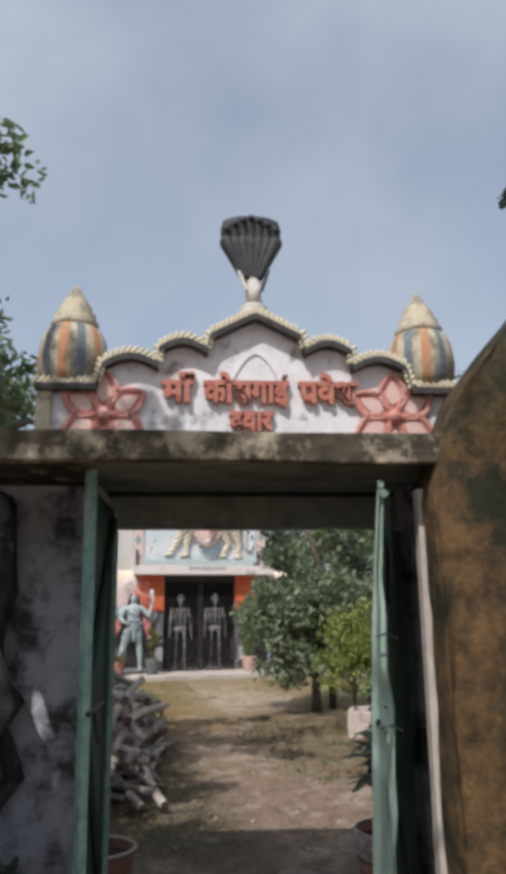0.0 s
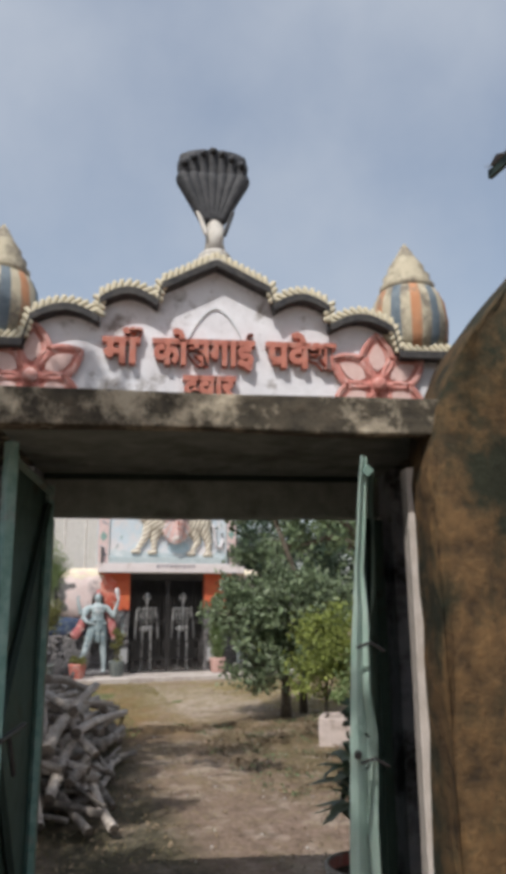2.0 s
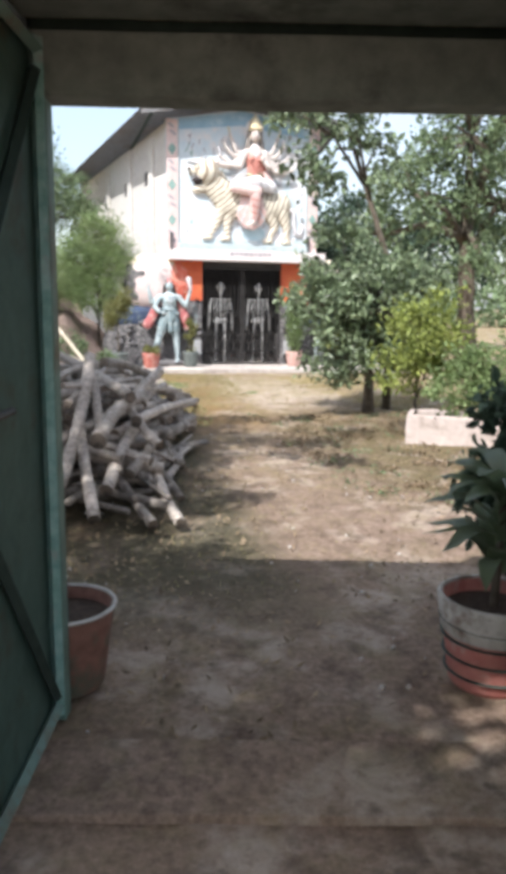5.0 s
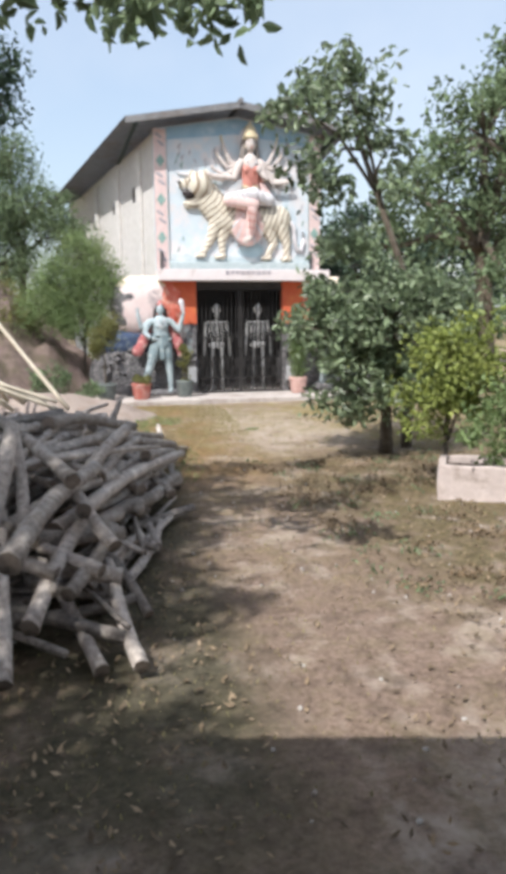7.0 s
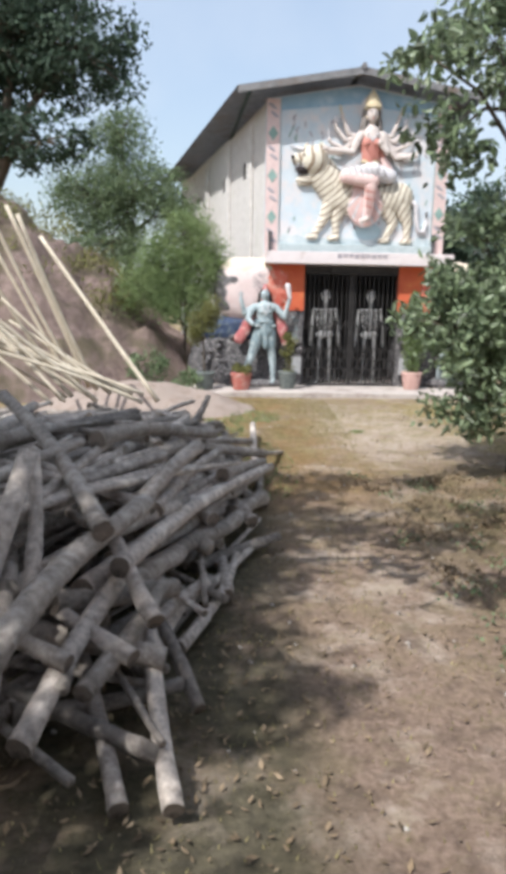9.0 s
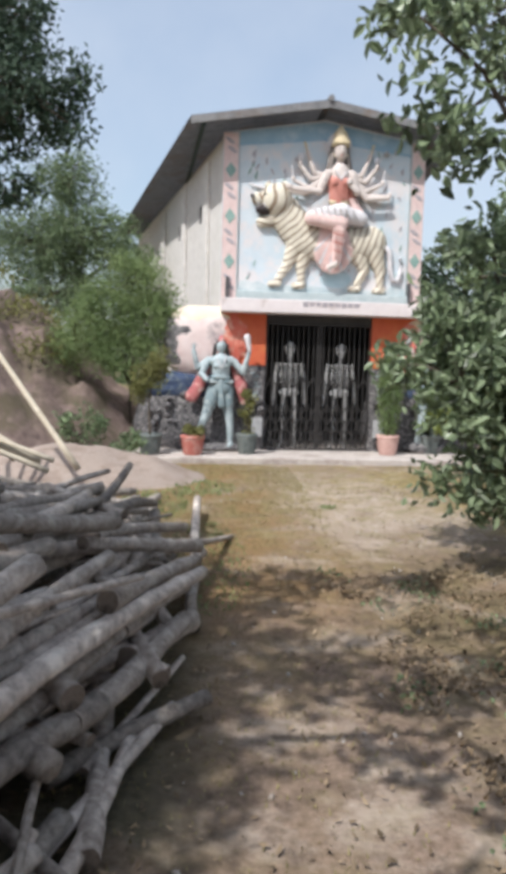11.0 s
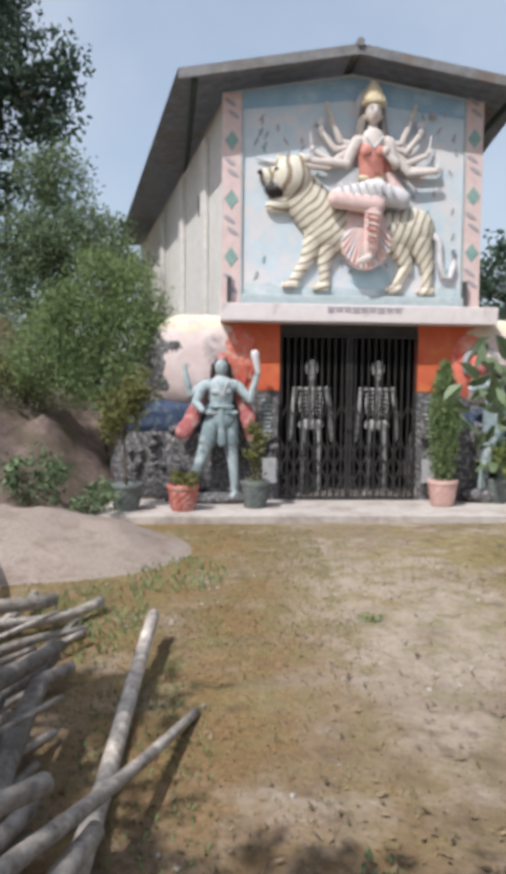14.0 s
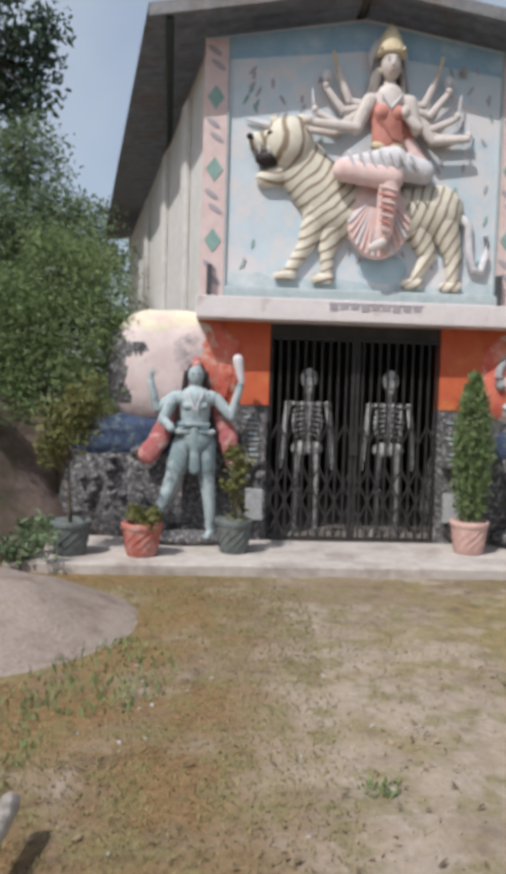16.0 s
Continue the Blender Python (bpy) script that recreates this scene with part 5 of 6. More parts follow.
def right_statue():
    bm = bmesh.new()
    def c(p, q, r0, r1, m, flat=0.85):
        capsule(bm, p, q, r0, r1, m, 14, flat)
    pts = [(0.19 * math.cos(a), 0.06, 1.68 + 0.21 * math.sin(a)) for a in np.linspace(-0.6, math.pi + 0.6, 22)]
    tube_path(bm, pts, [0.045] * 22, 8, 3)
    blob(bm, (0, 0, 1.66), 0.10, 0.09, 0.12, 2)
    blob(bm, (0.18, -0.08, 1.58), 0.085, 0.09, 0.10, 4)
    c((0.18, -0.04, 1.46), (0.20, -0.02, 1.2), 0.12, 0.14, 1)
    c((0.05, -0.08, 1.42), (-0.17, -0.12, 1.38), 0.05, 0.04, 0)
    c((0.3, -0.04, 1.42), (0.42, -0.1, 1.15), 0.06, 0.05, 0)
    c((0.18, -0.04, 1.18), (0.14, -0.04, 0.75), 0.16, 0.13, 1)
    c((0.10, -0.06, 0.75), (0.02, -0.06, 0.2), 0.08, 0.055, 0)
    c((0.22, -0.06, 0.75), (0.27, -0.06, 0.2), 0.08, 0.055, 0)
    blob(bm, (0.15, 0, 0.08), 0.36, 0.18, 0.11, 5)
    solid("deity_statue", bm, [M["statueblue"], M["teal"], M["cloak"], M["bone"], M["black"], M["cavedark"]], pose(1.60, 12.90, 0.08), "teal draped statue under a pale halo and red head", "statue", smooth=True)


right_statue()


def tiger():
    bm = bmesh.new()
    def c(p, q, r0, r1, m=0, flat=0.5):
        capsule(bm, (p[0], 0, p[1]), (q[0], 0, q[1]), r0, r1, m, 18, flat)
    c((-0.28, 3.42), (0.25, 3.36), 0.29, 0.26)
    c((0.25, 3.36), (0.82, 3.42), 0.26, 0.27)
    c((-0.30, 3.50), (-0.62, 3.86), 0.29, 0.27)
    blob(bm, (-0.72, -0.06, 4.02), 0.24, 0.16, 0.25)
    c((-0.80, 4.04), (-1.02, 4.03), 0.15, 0.10, 0, 0.75)
    blob(bm, (-1.11, -0.07, 4.06), 0.035, 0.04, 0.03, 1, 10, 8)
    c((-0.93, 4.20), (-1.15, 4.25), 0.035, 0.012, 2, 0.6)
    c((-0.78, 3.73), (-0.95, 3.67), 0.12, 0.085, 0, 0.75)
    blob(bm, (-0.91, -0.045, 3.855), 0.145, 0.09, 0.085, 1)
    blob(bm, (-0.60, -0.02, 4.24), 0.07, 0.05, 0.08)
    blob(bm, (-0.86, -0.02, 4.23), 0.055, 0.05, 0.07)
    for x in (-1.02, -0.93):
        capsule(bm, (x, -0.12, 3.94), (x + 0.01, -0.12, 3.88), 0.015, 0.006, 2, 6)
    capsule(bm, (-0.92, -0.13, 4.08), (-0.90, -0.14, 4.08), 0.022, 0.022, 1, 8)
    # legs and paws
    c((-0.42, 3.28), (-0.52, 3.02), 0.14, 0.085, 0, 0.7)
    c((-0.52, 3.02), (-0.66, 2.80), 0.075, 0.06, 0, 0.8)
    c((-0.25, 3.22), (-0.30, 2.98), 0.14, 0.085, 0, 0.7)
    c((-0.30, 2.98), (-0.29, 2.78), 0.075, 0.06, 0, 0.8)
    c((0.62, 3.24), (0.74, 2.98), 0.15, 0.085, 0, 0.7)
    c((0.74, 2.98), (0.62, 2.76), 0.075, 0.06, 0, 0.8)
    c((0.88, 3.30), (1.00, 2.98), 0.17, 0.09, 0, 0.7)
    c((1.00, 2.98), (1.00, 2.74), 0.08, 0.06, 0, 0.8)
    for x, z in ((-0.72, 2.74), (-0.34, 2.72), (0.58, 2.70), (0.98, 2.68)):
        c((x + 0.06, z), (x - 0.06, z - 0.015), 0.06, 0.05, 0, 0.9)
    pts = [(1.02, 0, 3.40), (1.14, 0, 3.30), (1.16, 0, 3.05), (1.20, 0, 2.86), (1.30, 0, 2.84), (1.34, 0, 3.0), (1.33, 0, 3.2)]
    tube_path(bm, pts, [0.055, 0.05, 0.045, 0.045, 0.042, 0.04, 0.03], 10, 2)
    solid("tiger_relief", bm, [M["tiger"], M["black"], M["whitecloth"]], pose(0, FY - 0.03, 0), "striped yellow tiger in high relief with open mouth", "relief", smooth=True)


tiger()


def goddess():
    bm = bmesh.new()
    SK, RD, PK, WH, GD, BK = range(6)
    def c(p, q, r0, r1, m, y=-0.14, flat=0.7):
        capsule(bm, (p[0], y, p[1]), (q[0], y, q[1]), r0, r1, m, 16, flat)
    X = 0.25
    # halo, hair, head and stepped crown
    blob(bm, (X, -0.04, 4.90), 0.20, 0.02, 0.22, WH)
    for s in (-1, 1):
        c((X + 0.10 * s, 4.86), (X + 0.165 * s, 4.50), 0.055, 0.05, BK, -0.08)
        c((X + 0.11 * s, 4.72), (X + 0.155 * s, 4.44), 0.035, 0.03, BK, -0.15)
    blob(bm, (X, -0.06, 4.84), 0.135, 0.09, 0.16, BK)
    blob(bm, (X, -0.17, 4.765), 0.098, 0.10, 0.145, SK)
    blob(bm, (X, -0.262, 4.755), 0.016, 0.025, 0.035, SK, 10, 8)
    for s in (-1, 1):
        blob(bm, (X + 0.038 * s, -0.258, 4.785), 0.018, 0.010, 0.008, BK, 8, 6)
        blob(bm, (X + 0.038 * s, -0.256, 4.815), 0.026, 0.008, 0.005, BK, 8, 6)
        blob(bm, (X + 0.105 * s, -0.16, 4.72), 0.018, 0.018, 0.03, GD, 8, 6)
    blob(bm, (X, -0.262, 4.695), 0.022, 0.010, 0.008, RD, 8, 6)
    lathe(bm, [(0.135, 0), (0.15, 0.03), (0.13, 0.06), (0.135, 0.10), (0.10, 0.16), (0.105, 0.19), (0.06, 0.26), (0.03, 0.30), (0.008, 0.33)], 20, GD, c=(X, -0.13, 4.86))
    for k in range(5):
        blob(bm, (X + 0.055 * (k - 2), -0.265 + 0.012 * abs(k - 2), 4.905), 0.018, 0.012, 0.024, GD, 8, 6)
    c((X, 4.64), (X, 4.52), 0.055, 0.07, SK)
    # bare shoulders over a red bodice drawn in at the waist
    c((0.08, 4.43), (0.42, 4.43), 0.085, 0.085, SK)
    c((X, 4.46), (X, 4.38), 0.14, 0.15, SK, -0.16)
    c((X - 0.01, 4.32), (X - 0.02, 4.03), 0.175, 0.135, RD)
    for s in (-1, 1):
        blob(bm, (X - 0.01 + 0.08 * s, -0.23, 4.30), 0.075, 0.05, 0.075, RD)
    for k in range(6):
        c((X - 0.14 + 0.03 * k, 4.24 - 0.035 * k), (X + 0.10 + 0.005 * k, 4.20 - 0.035 * k), 0.009, 0.009, RD, -0.245)
    c((X - 0.10, 4.46), (X, 4.33), 0.012, 0.016, WH, -0.265)
    c((X + 0.10, 4.46), (X, 4.33), 0.012, 0.016, WH, -0.265)
    c((0.11, 3.99), (0.36, 3.99), 0.035, 0.035, GD, -0.20)
    # pale draped lap, knees to the side, one knee proud
    c((-0.16, 3.74), (0.30, 3.84), 0.125, 0.15, WH, -0.20)
    c((0.24, 3.84), (0.60, 3.76), 0.15, 0.12, WH, -0.18)
    c((-0.20, 3.72), (0.28, 3.66), 0.105, 0.12, PK, -0.25)
    for k in range(7):
        c((-0.16 + 0.10 * k, 3.90 - 0.01 * abs(k - 3)), (-0.10 + 0.105 * k, 3.74), 0.018, 0.012, WH, -0.315)
    # fan of the pleated skirt below, hanging leg and foot
    blob(bm, (0.19, -0.10, 3.30), 0.32, 0.09, 0.40, PK)
    for k in range(15):
        a = radians(188 + 12 * k)
        c((0.19, 3.56), (0.19 + 0.30 * math.cos(a), 3.30 + 0.37 * math.sin(a)), 0.010, 0.022, PK if k % 3 else WH, -0.175)
    c((0.26, 3.66), (0.22, 3.10), 0.115, 0.075, PK, -0.25)
    for k in range(7):
        c((0.15 + 0.004 * k, 3.56 - 0.065 * k), (0.32 - 0.010 * k, 3.53 - 0.065 * k), 0.014, 0.012, RD if k % 2 else PK, -0.325)
    c((0.20, 3.03), (0.10, 2.98), 0.05, 0.04, SK, -0.28)
    # red stole over the arm and down behind the hip
    c((0.42, 4.40), (0.46, 4.05), 0.05, 0.07, RD, -0.12)
    c((0.46, 4.05), (0.62, 3.78), 0.075, 0.10, PK, -0.12)
    # front arms
    c((0.05, 4.42), (-0.08, 4.14), 0.072, 0.058, SK, -0.18)
    c((-0.08, 4.14), (-0.50, 4.17), 0.055, 0.042, SK, -0.22)
    blob(bm, (-0.55, -0.22, 4.19), 0.06, 0.04, 0.05, SK, 12, 8)
    c((0.45, 4.42), (0.52, 4.16), 0.072, 0.058, SK, -0.18)
    c((0.52, 4.16), (0.40, 4.26), 0.055, 0.042, SK, -0.25)
    blob(bm, (0.385, -0.27, 4.30), 0.045, 0.035, 0.06, SK, 12, 8)
    c((0.50, 4.30), (0.70, 4.08), 0.055, 0.048, SK, -0.12)
    c((0.70, 4.08), (1.06, 4.12), 0.046, 0.036, SK, -0.12)
    # rear arms fanned out low on the wall, each bent and holding something
    for s in (-1, 1):
        for k, (ex, ez, hx, hz) in enumerate(((0.46, 4.22, 0.72, 4.34), (0.44, 4.36, 0.62, 4.58), (0.38, 4.46, 0.50, 4.74), (0.52, 4.14, 0.84, 4.16))):
            c((X + s * 0.18, 4.42), (X + s * ex, ez), 0.050, 0.040, SK, -0.045)
            c((X + s * ex, ez), (X + s * hx, hz), 0.040, 0.030, SK, -0.055)
            blob(bm, (X + s * hx, -0.06, hz + 0.02), 0.035, 0.03, 0.04, SK, 10, 8)
            if k == 0:
                c((X + s * hx, hz - 0.06), (X + s * (hx + 0.03), hz + 0.22), 0.014, 0.010, WH, -0.06)
            elif k == 1:
                blob(bm, (X + s * hx, -0.06, hz + 0.11), 0.05, 0.025, 0.06, WH, 12, 8)
            elif k == 2:
                c((X + s * hx, hz - 0.02), (X + s * (hx + 0.05), hz + 0.18), 0.012, 0.020, GD, -0.06)
            else:
                c((X + s * (hx - 0.02), hz - 0.22), (X + s * (hx + 0.02), hz + 0.14), 0.012, 0.012, WH, -0.05)
    solid("goddess_relief", bm, [M["skinpaint"], M["redcloth"], M["pinkcloth"], M["whitecloth"], M["gold"], M["hair"]], pose(0, FY - 0.02, 0), "many-armed crowned relief figure in red seated on the tiger", "relief", smooth=True)


goddess()


def front_lamp():
    bm = lathe(bmesh.new(), [(0.03, 0), (0.045, 0.03), (0.035, 0.07), (0.01, 0.08)], 14)
    solid("wall_lamp", bm, M["bone"], pose(1.02, FY - 0.06, 4.78), "small white bulb on the temple front", "lamp", smooth=True)


front_lamp()

# ---- yard: mound, sand, logs, poles ----
def mound():
    bm = bmesh.new()
    n = 110
    rows = []
    for j in range(n + 1):
        row = []
        for i in range(n + 1):
            x, y = -12.5 + 10.2 * i / n, 9.6 + 13 * j / n
            d = math.hypot((x + 7.4) / 5.0, (y - 14.6) / 4.0)
            h = 3.6 * max(0.0, 1 - d ** 1.7)
            h += (noise.noise(Vector((x * 0.8, y * 0.8, 2))) * 0.35 + noise.noise(Vector((x * 2.2, y * 2.2, 5))) * 0.30 + noise.noise(Vector((x * 5, y * 5, 1))) * 0.10) * min(1, h)
            row.append(bm.verts.new((x, y, h - 0.06)))
        rows.append(row)
    for a, b in zip(rows, rows[1:]):
        for i in range(n):
            bm.faces.new((a[i], a[i + 1], b[i + 1], b[i]))
    solid("earth_mound", bm, M["mound"], pose(0, 0, 0), "large bare brown earth mound with a grassy top", "mound", kind="structure", smooth=True)


mound()


def sand_heap():
    bm = bmesh.new()
    n = 44
    rows = []
    for j in range(n + 1):
        row = []
        for i in range(n + 1):
            x, y = -5.2 + 3.5 * i / n, 9.0 + 3.2 * j / n
            d = math.hypot((x + 3.5) / 1.72, (y - 10.65) / 1.25)
            h = 0.42 * max(0.0, 1 - d ** 1.5) + (noise.noise(Vector((x * 2.2, y * 2.2, 7))) * 0.09 + noise.noise(Vector((x * 7, y * 7, 3))) * 0.025) * max(0.0, 1 - d) ** 0.6
            row.append(bm.verts.new((x, y, h - 0.035)))
        rows.append(row)
    for a, b in zip(rows, rows[1:]):
        for i in range(n):
            bm.faces.new((a[i], a[i + 1], b[i + 1], b[i]))
    solid("sand_heap", bm, M["sand"], pose(0, 0, 0), "low heap of pinkish building sand", "sand", kind="stuff", smooth=True)


sand_heap()
LOGS = 0


def log(p, q, r0, r1, bend=0.03, seed=0, material="bark", name="log", label="grey barked firewood log in the pile", group="firewood logs"):
    rng = random.Random(seed)
    p, q = Vector(p), Vector(q)
    d = q - p
    rot = d.to_track_quat('Z', 'Y').to_matrix().to_4x4()
    ln, seg, nr = d.length, 12, 9
    ph, kx = rng.uniform(0, 6.28), rng.uniform(-1, 1)
    bm = bmesh.new()
    prev = None
    for k in range(nr + 1):
        f = k / nr
        r = r0 + (r1 - r0) * f
        ox, oy = bend * ln * math.sin(math.pi * f) * math.cos(ph), bend * ln * math.sin(math.pi * f * (1 + 0.6 * kx)) * math.sin(ph)
        knot = 1 + 0.10 * (rng.random() < 0.3)
        ring = []
        for i in range(seg):
            a = 2 * math.pi * i / seg
            rr = r * knot * (1 + 0.17 * noise.noise(Vector((math.cos(a) * 1.6, math.sin(a) * 1.6, f * ln * 3 + seed * 3.7))))
            ring.append(bm.verts.new((ox + rr * math.cos(a), oy + rr * math.sin(a), ln * f)))
        if prev:
            for i in range(seg):
                bm.faces.new((prev[i], prev[(i + 1) % seg], ring[(i + 1) % seg], ring[i])).smooth = True
        else:
            bm.faces.new(ring[::-1]).material_index = 1
        prev = ring
    bm.faces.new(prev).material_index = 1
    me = bpy.data.meshes.new(name)
    bm.to_mesh(me)
    bm.free()
    me.materials.append(M[material])
    me.materials.append(M["cut"])
    o = new(name, me)
    o.matrix_world = Matrix.Translation(p) @ rot
    return tagged(o, label, "log" if name == "log" else "pole", group)


def pile_edge(y):
    return -2.66 + 0.50 * min(1.0, max(0.0, (y - 2.7) / 2.1)) - 0.10 * max(0.0, y - 5.6) + 0.04 * math.sin(y * 2.3)


def pile_height(x, y):
    edge = pile_edge(y)
    across = min(1.0, max(0.0, (edge - x) / 0.55)) ** 0.8
    along = min(1.0, max(0.0, (y - 1.8) / 0.8)) * min(1.0, max(0.0, (8.9 - y) / 2.6))
    crest = 0.98 - 0.10 * (y - 2.5)
    return max(0.0, crest) * across * along


def log_pile():
    rng = random.Random(11)
    made = []
    for layer in range(10):
        z = 0.05 + 0.10 * layer
        for _ in range(190 - 9 * layer):
            cx, cy = rng.uniform(-4.9, -2.15), rng.uniform(2.1, 8.4)
            if pile_height(cx, cy) < z:
                continue
            kind = rng.random()
            if cy < 3.0:
                kind *= 1.35
            ang = radians(rng.gauss(-21, 9)) if kind < 0.66 else radians(rng.gauss(42, 18)) if kind < 0.84 else radians(rng.uniform(-90, 90))
            ln = rng.uniform(0.8, 2.2) * (1.0 if kind < 0.66 else 0.6)
            d = Vector((-math.sin(ang), math.cos(ang), 0)) * ln / 2
            c = Vector((cx, cy, z))
            a, b = c - d, c + d
            if a.x > pile_edge(a.y) + 0.06 or b.x > pile_edge(b.y) + 0.06 or min(a.y, b.y) < 1.95:
                continue
            za = min(z + 0.05, max(0.06, pile_height(a.x, a.y) + rng.uniform(-0.04, 0.03)))
            zb = min(z + 0.05, max(0.06, pile_height(b.x, b.y) + rng.uniform(-0.04, 0.03)))
            r = rng.choice((0.013, 0.016, 0.019, 0.022, 0.026, 0.030, 0.035, 0.041))
            a.z, b.z = max(r, z * 0.55 + za * 0.45), max(r, z * 0.55 + zb * 0.45)
            # how deep it lies under the pile's surface or away from the path
            deep = (pile_height(cx, cy) - z) + max(0.0, -3.2 - cx) * 0.25
            made.append((deep, a, b, r, rng.uniform(0.65, 0.9), rng.uniform(0.0, 0.05)))
    made.sort(key=lambda m: m[0])
    buried = bmesh.new()
    for k, (_, a, b, r, taper, bend) in enumerate(made):
        if k < 265:
            log(a, b, r, r * taper, bend, k)
        else:
            tube_path(buried, [a, a.lerp(b, 0.5), b], [r, r * 0.9, r * taper], 9)
    me = mesh_of(buried, "buried_logs", M["bark"], True)
    tagged(new("buried_logs", me), "grey logs buried deeper in the firewood pile", "logs", kind="stuff")


log_pile()
# the logs that lie on top, from the gate end to the temple end
for k, (p, q, r0, r1) in enumerate((
        ((-2.64, 1.95, 0.06), (-2.76, 2.62, 0.28), 0.040, 0.034),
        ((-2.80, 1.97, 0.05), (-3.02, 2.60, 0.24), 0.036, 0.032),
        ((-2.57, 2.48, 0.06), (-2.80, 2.92, 0.30), 0.034, 0.032),
        ((-3.07, 1.93, 0.28), (-2.86, 2.75, 0.48), 0.042, 0.036),
        ((-2.93, 2.15, 0.32), (-2.72, 2.80, 0.42), 0.040, 0.036),
        ((-3.11, 1.77, 0.60), (-2.80, 2.95, 0.74), 0.050, 0.042),
        ((-3.14, 1.64, 0.20), (-3.22, 2.45, 0.62), 0.038, 0.034),
        ((-3.34, 1.85, 0.30), (-3.14, 2.45, 1.02), 0.044, 0.036),
        ((-3.10, 2.20, 0.56), (-3.16, 2.60, 1.00), 0.030, 0.026),
        ((-2.72, 2.40, 0.44), (-2.93, 2.75, 0.66), 0.036, 0.034),
        ((-3.45, 1.95, 0.07), (-3.55, 2.9, 0.85), 0.045, 0.038),
        ((-3.62, 3.90, 1.02), (-2.90, 2.44, 0.72), 0.034, 0.040),
        ((-3.30, 1.98, 0.88), (-2.35, 4.37, 0.56), 0.022, 0.016),
        ((-2.86, 2.55, 0.58), (-2.10, 5.10, 0.36), 0.046, 0.036),
        ((-2.92, 2.80, 0.36), (-2.68, 3.40, 0.34), 0.056, 0.050),
        ((-2.74, 3.26, 0.33), (-2.46, 3.94, 0.30), 0.050, 0.046),
        ((-2.53, 3.78, 0.30), (-2.18, 4.78, 0.22), 0.052, 0.045),
        ((-2.94, 2.86, 0.50), (-2.18, 4.90, 0.30), 0.034, 0.028),
        ((-2.80, 2.55, 0.08), (-2.66, 3.30, 0.12), 0.040, 0.036),
        ((-2.66, 3.22, 0.10), (-2.56, 3.42, 0.22), 0.022, 0.018),
        ((-2.62, 3.86, 0.08), (-2.10, 4.42, 0.07), 0.040, 0.036),
        ((-3.05, 3.30, 0.90), (-2.50, 5.00, 0.66), 0.046, 0.040),
        ((-2.86, 3.15, 0.62), (-2.60, 3.66, 0.80), 0.044, 0.040),
        ((-2.78, 3.20, 0.60), (-2.48, 4.50, 0.60), 0.038, 0.030),
        ((-2.46, 4.20, 0.52), (-2.12, 5.62, 0.24), 0.046, 0.040),
        ((-2.42, 4.30, 0.38), (-2.05, 6.30, 0.10), 0.036, 0.032),
        ((-2.40, 4.36, 0.24), (-2.15, 5.02, 0.16), 0.058, 0.054),
        ((-2.13, 5.20, 0.06), (-2.09, 6.10, 0.09), 0.036, 0.036),
        ((-2.10, 6.00, 0.10), (-2.03, 8.30, 0.08), 0.044, 0.036),
        ((-2.62, 4.80, 0.58), (-1.78, 7.38, 0.07), 0.034, 0.022),
        ((-2.30, 5.90, 0.17), (-2.38, 7.10, 0.28), 0.050, 0.044),
        ((-2.44, 5.60, 0.12), (-2.48, 6.90, 0.26), 0.030, 0.026),
        ((-2.54, 5.50, 0.14), (-2.60, 6.60, 0.30), 0.032, 0.028),
        ((-2.66, 5.40, 0.54), (-2.40, 7.58, 0.26), 0.040, 0.036),
        ((-2.74, 5.80, 0.46), (-2.55, 6.72, 0.66), 0.034, 0.028),
        ((-3.40, 5.20, 0.70), (-2.60, 6.35, 0.40), 0.045, 0.040),
        ((-2.62, 8.55, 0.16), (-3.80, 7.60, 0.42), 0.046, 0.042),
        ((-2.40, 8.85, 0.06), (-2.95, 7.95, 0.14), 0.040, 0.036))):
    log(p, q, r0 * 0.86, r1 * 0.86, 0.03, 500 + k, label="long grey barked log laid on the pile")
for k, (p, q, r) in enumerate((
        ((-4.05, 9.2, 0.45), (-4.95, 9.0, 2.60), 0.028), ((-3.95, 9.15, 0.42), (-4.78, 8.9, 2.50), 0.028), ((-4.15, 9.1, 0.5), (-5.15, 8.8, 2.6), 0.026),
        ((-4.25, 9.1, 0.5), (-5.3, 9.0, 2.5), 0.026), ((-4.4, 9.15, 0.5), (-5.45, 8.9, 2.35), 0.028), ((-3.15, 8.6, 0.36), (-4.60, 9.3, 2.30), 0.03))):
    log(p, q, r, r * 0.8, 0.01, 700 + k, "bamboo", "bamboo_pole", "pale dry bamboo pole leaning behind the logs", "leaning poles")

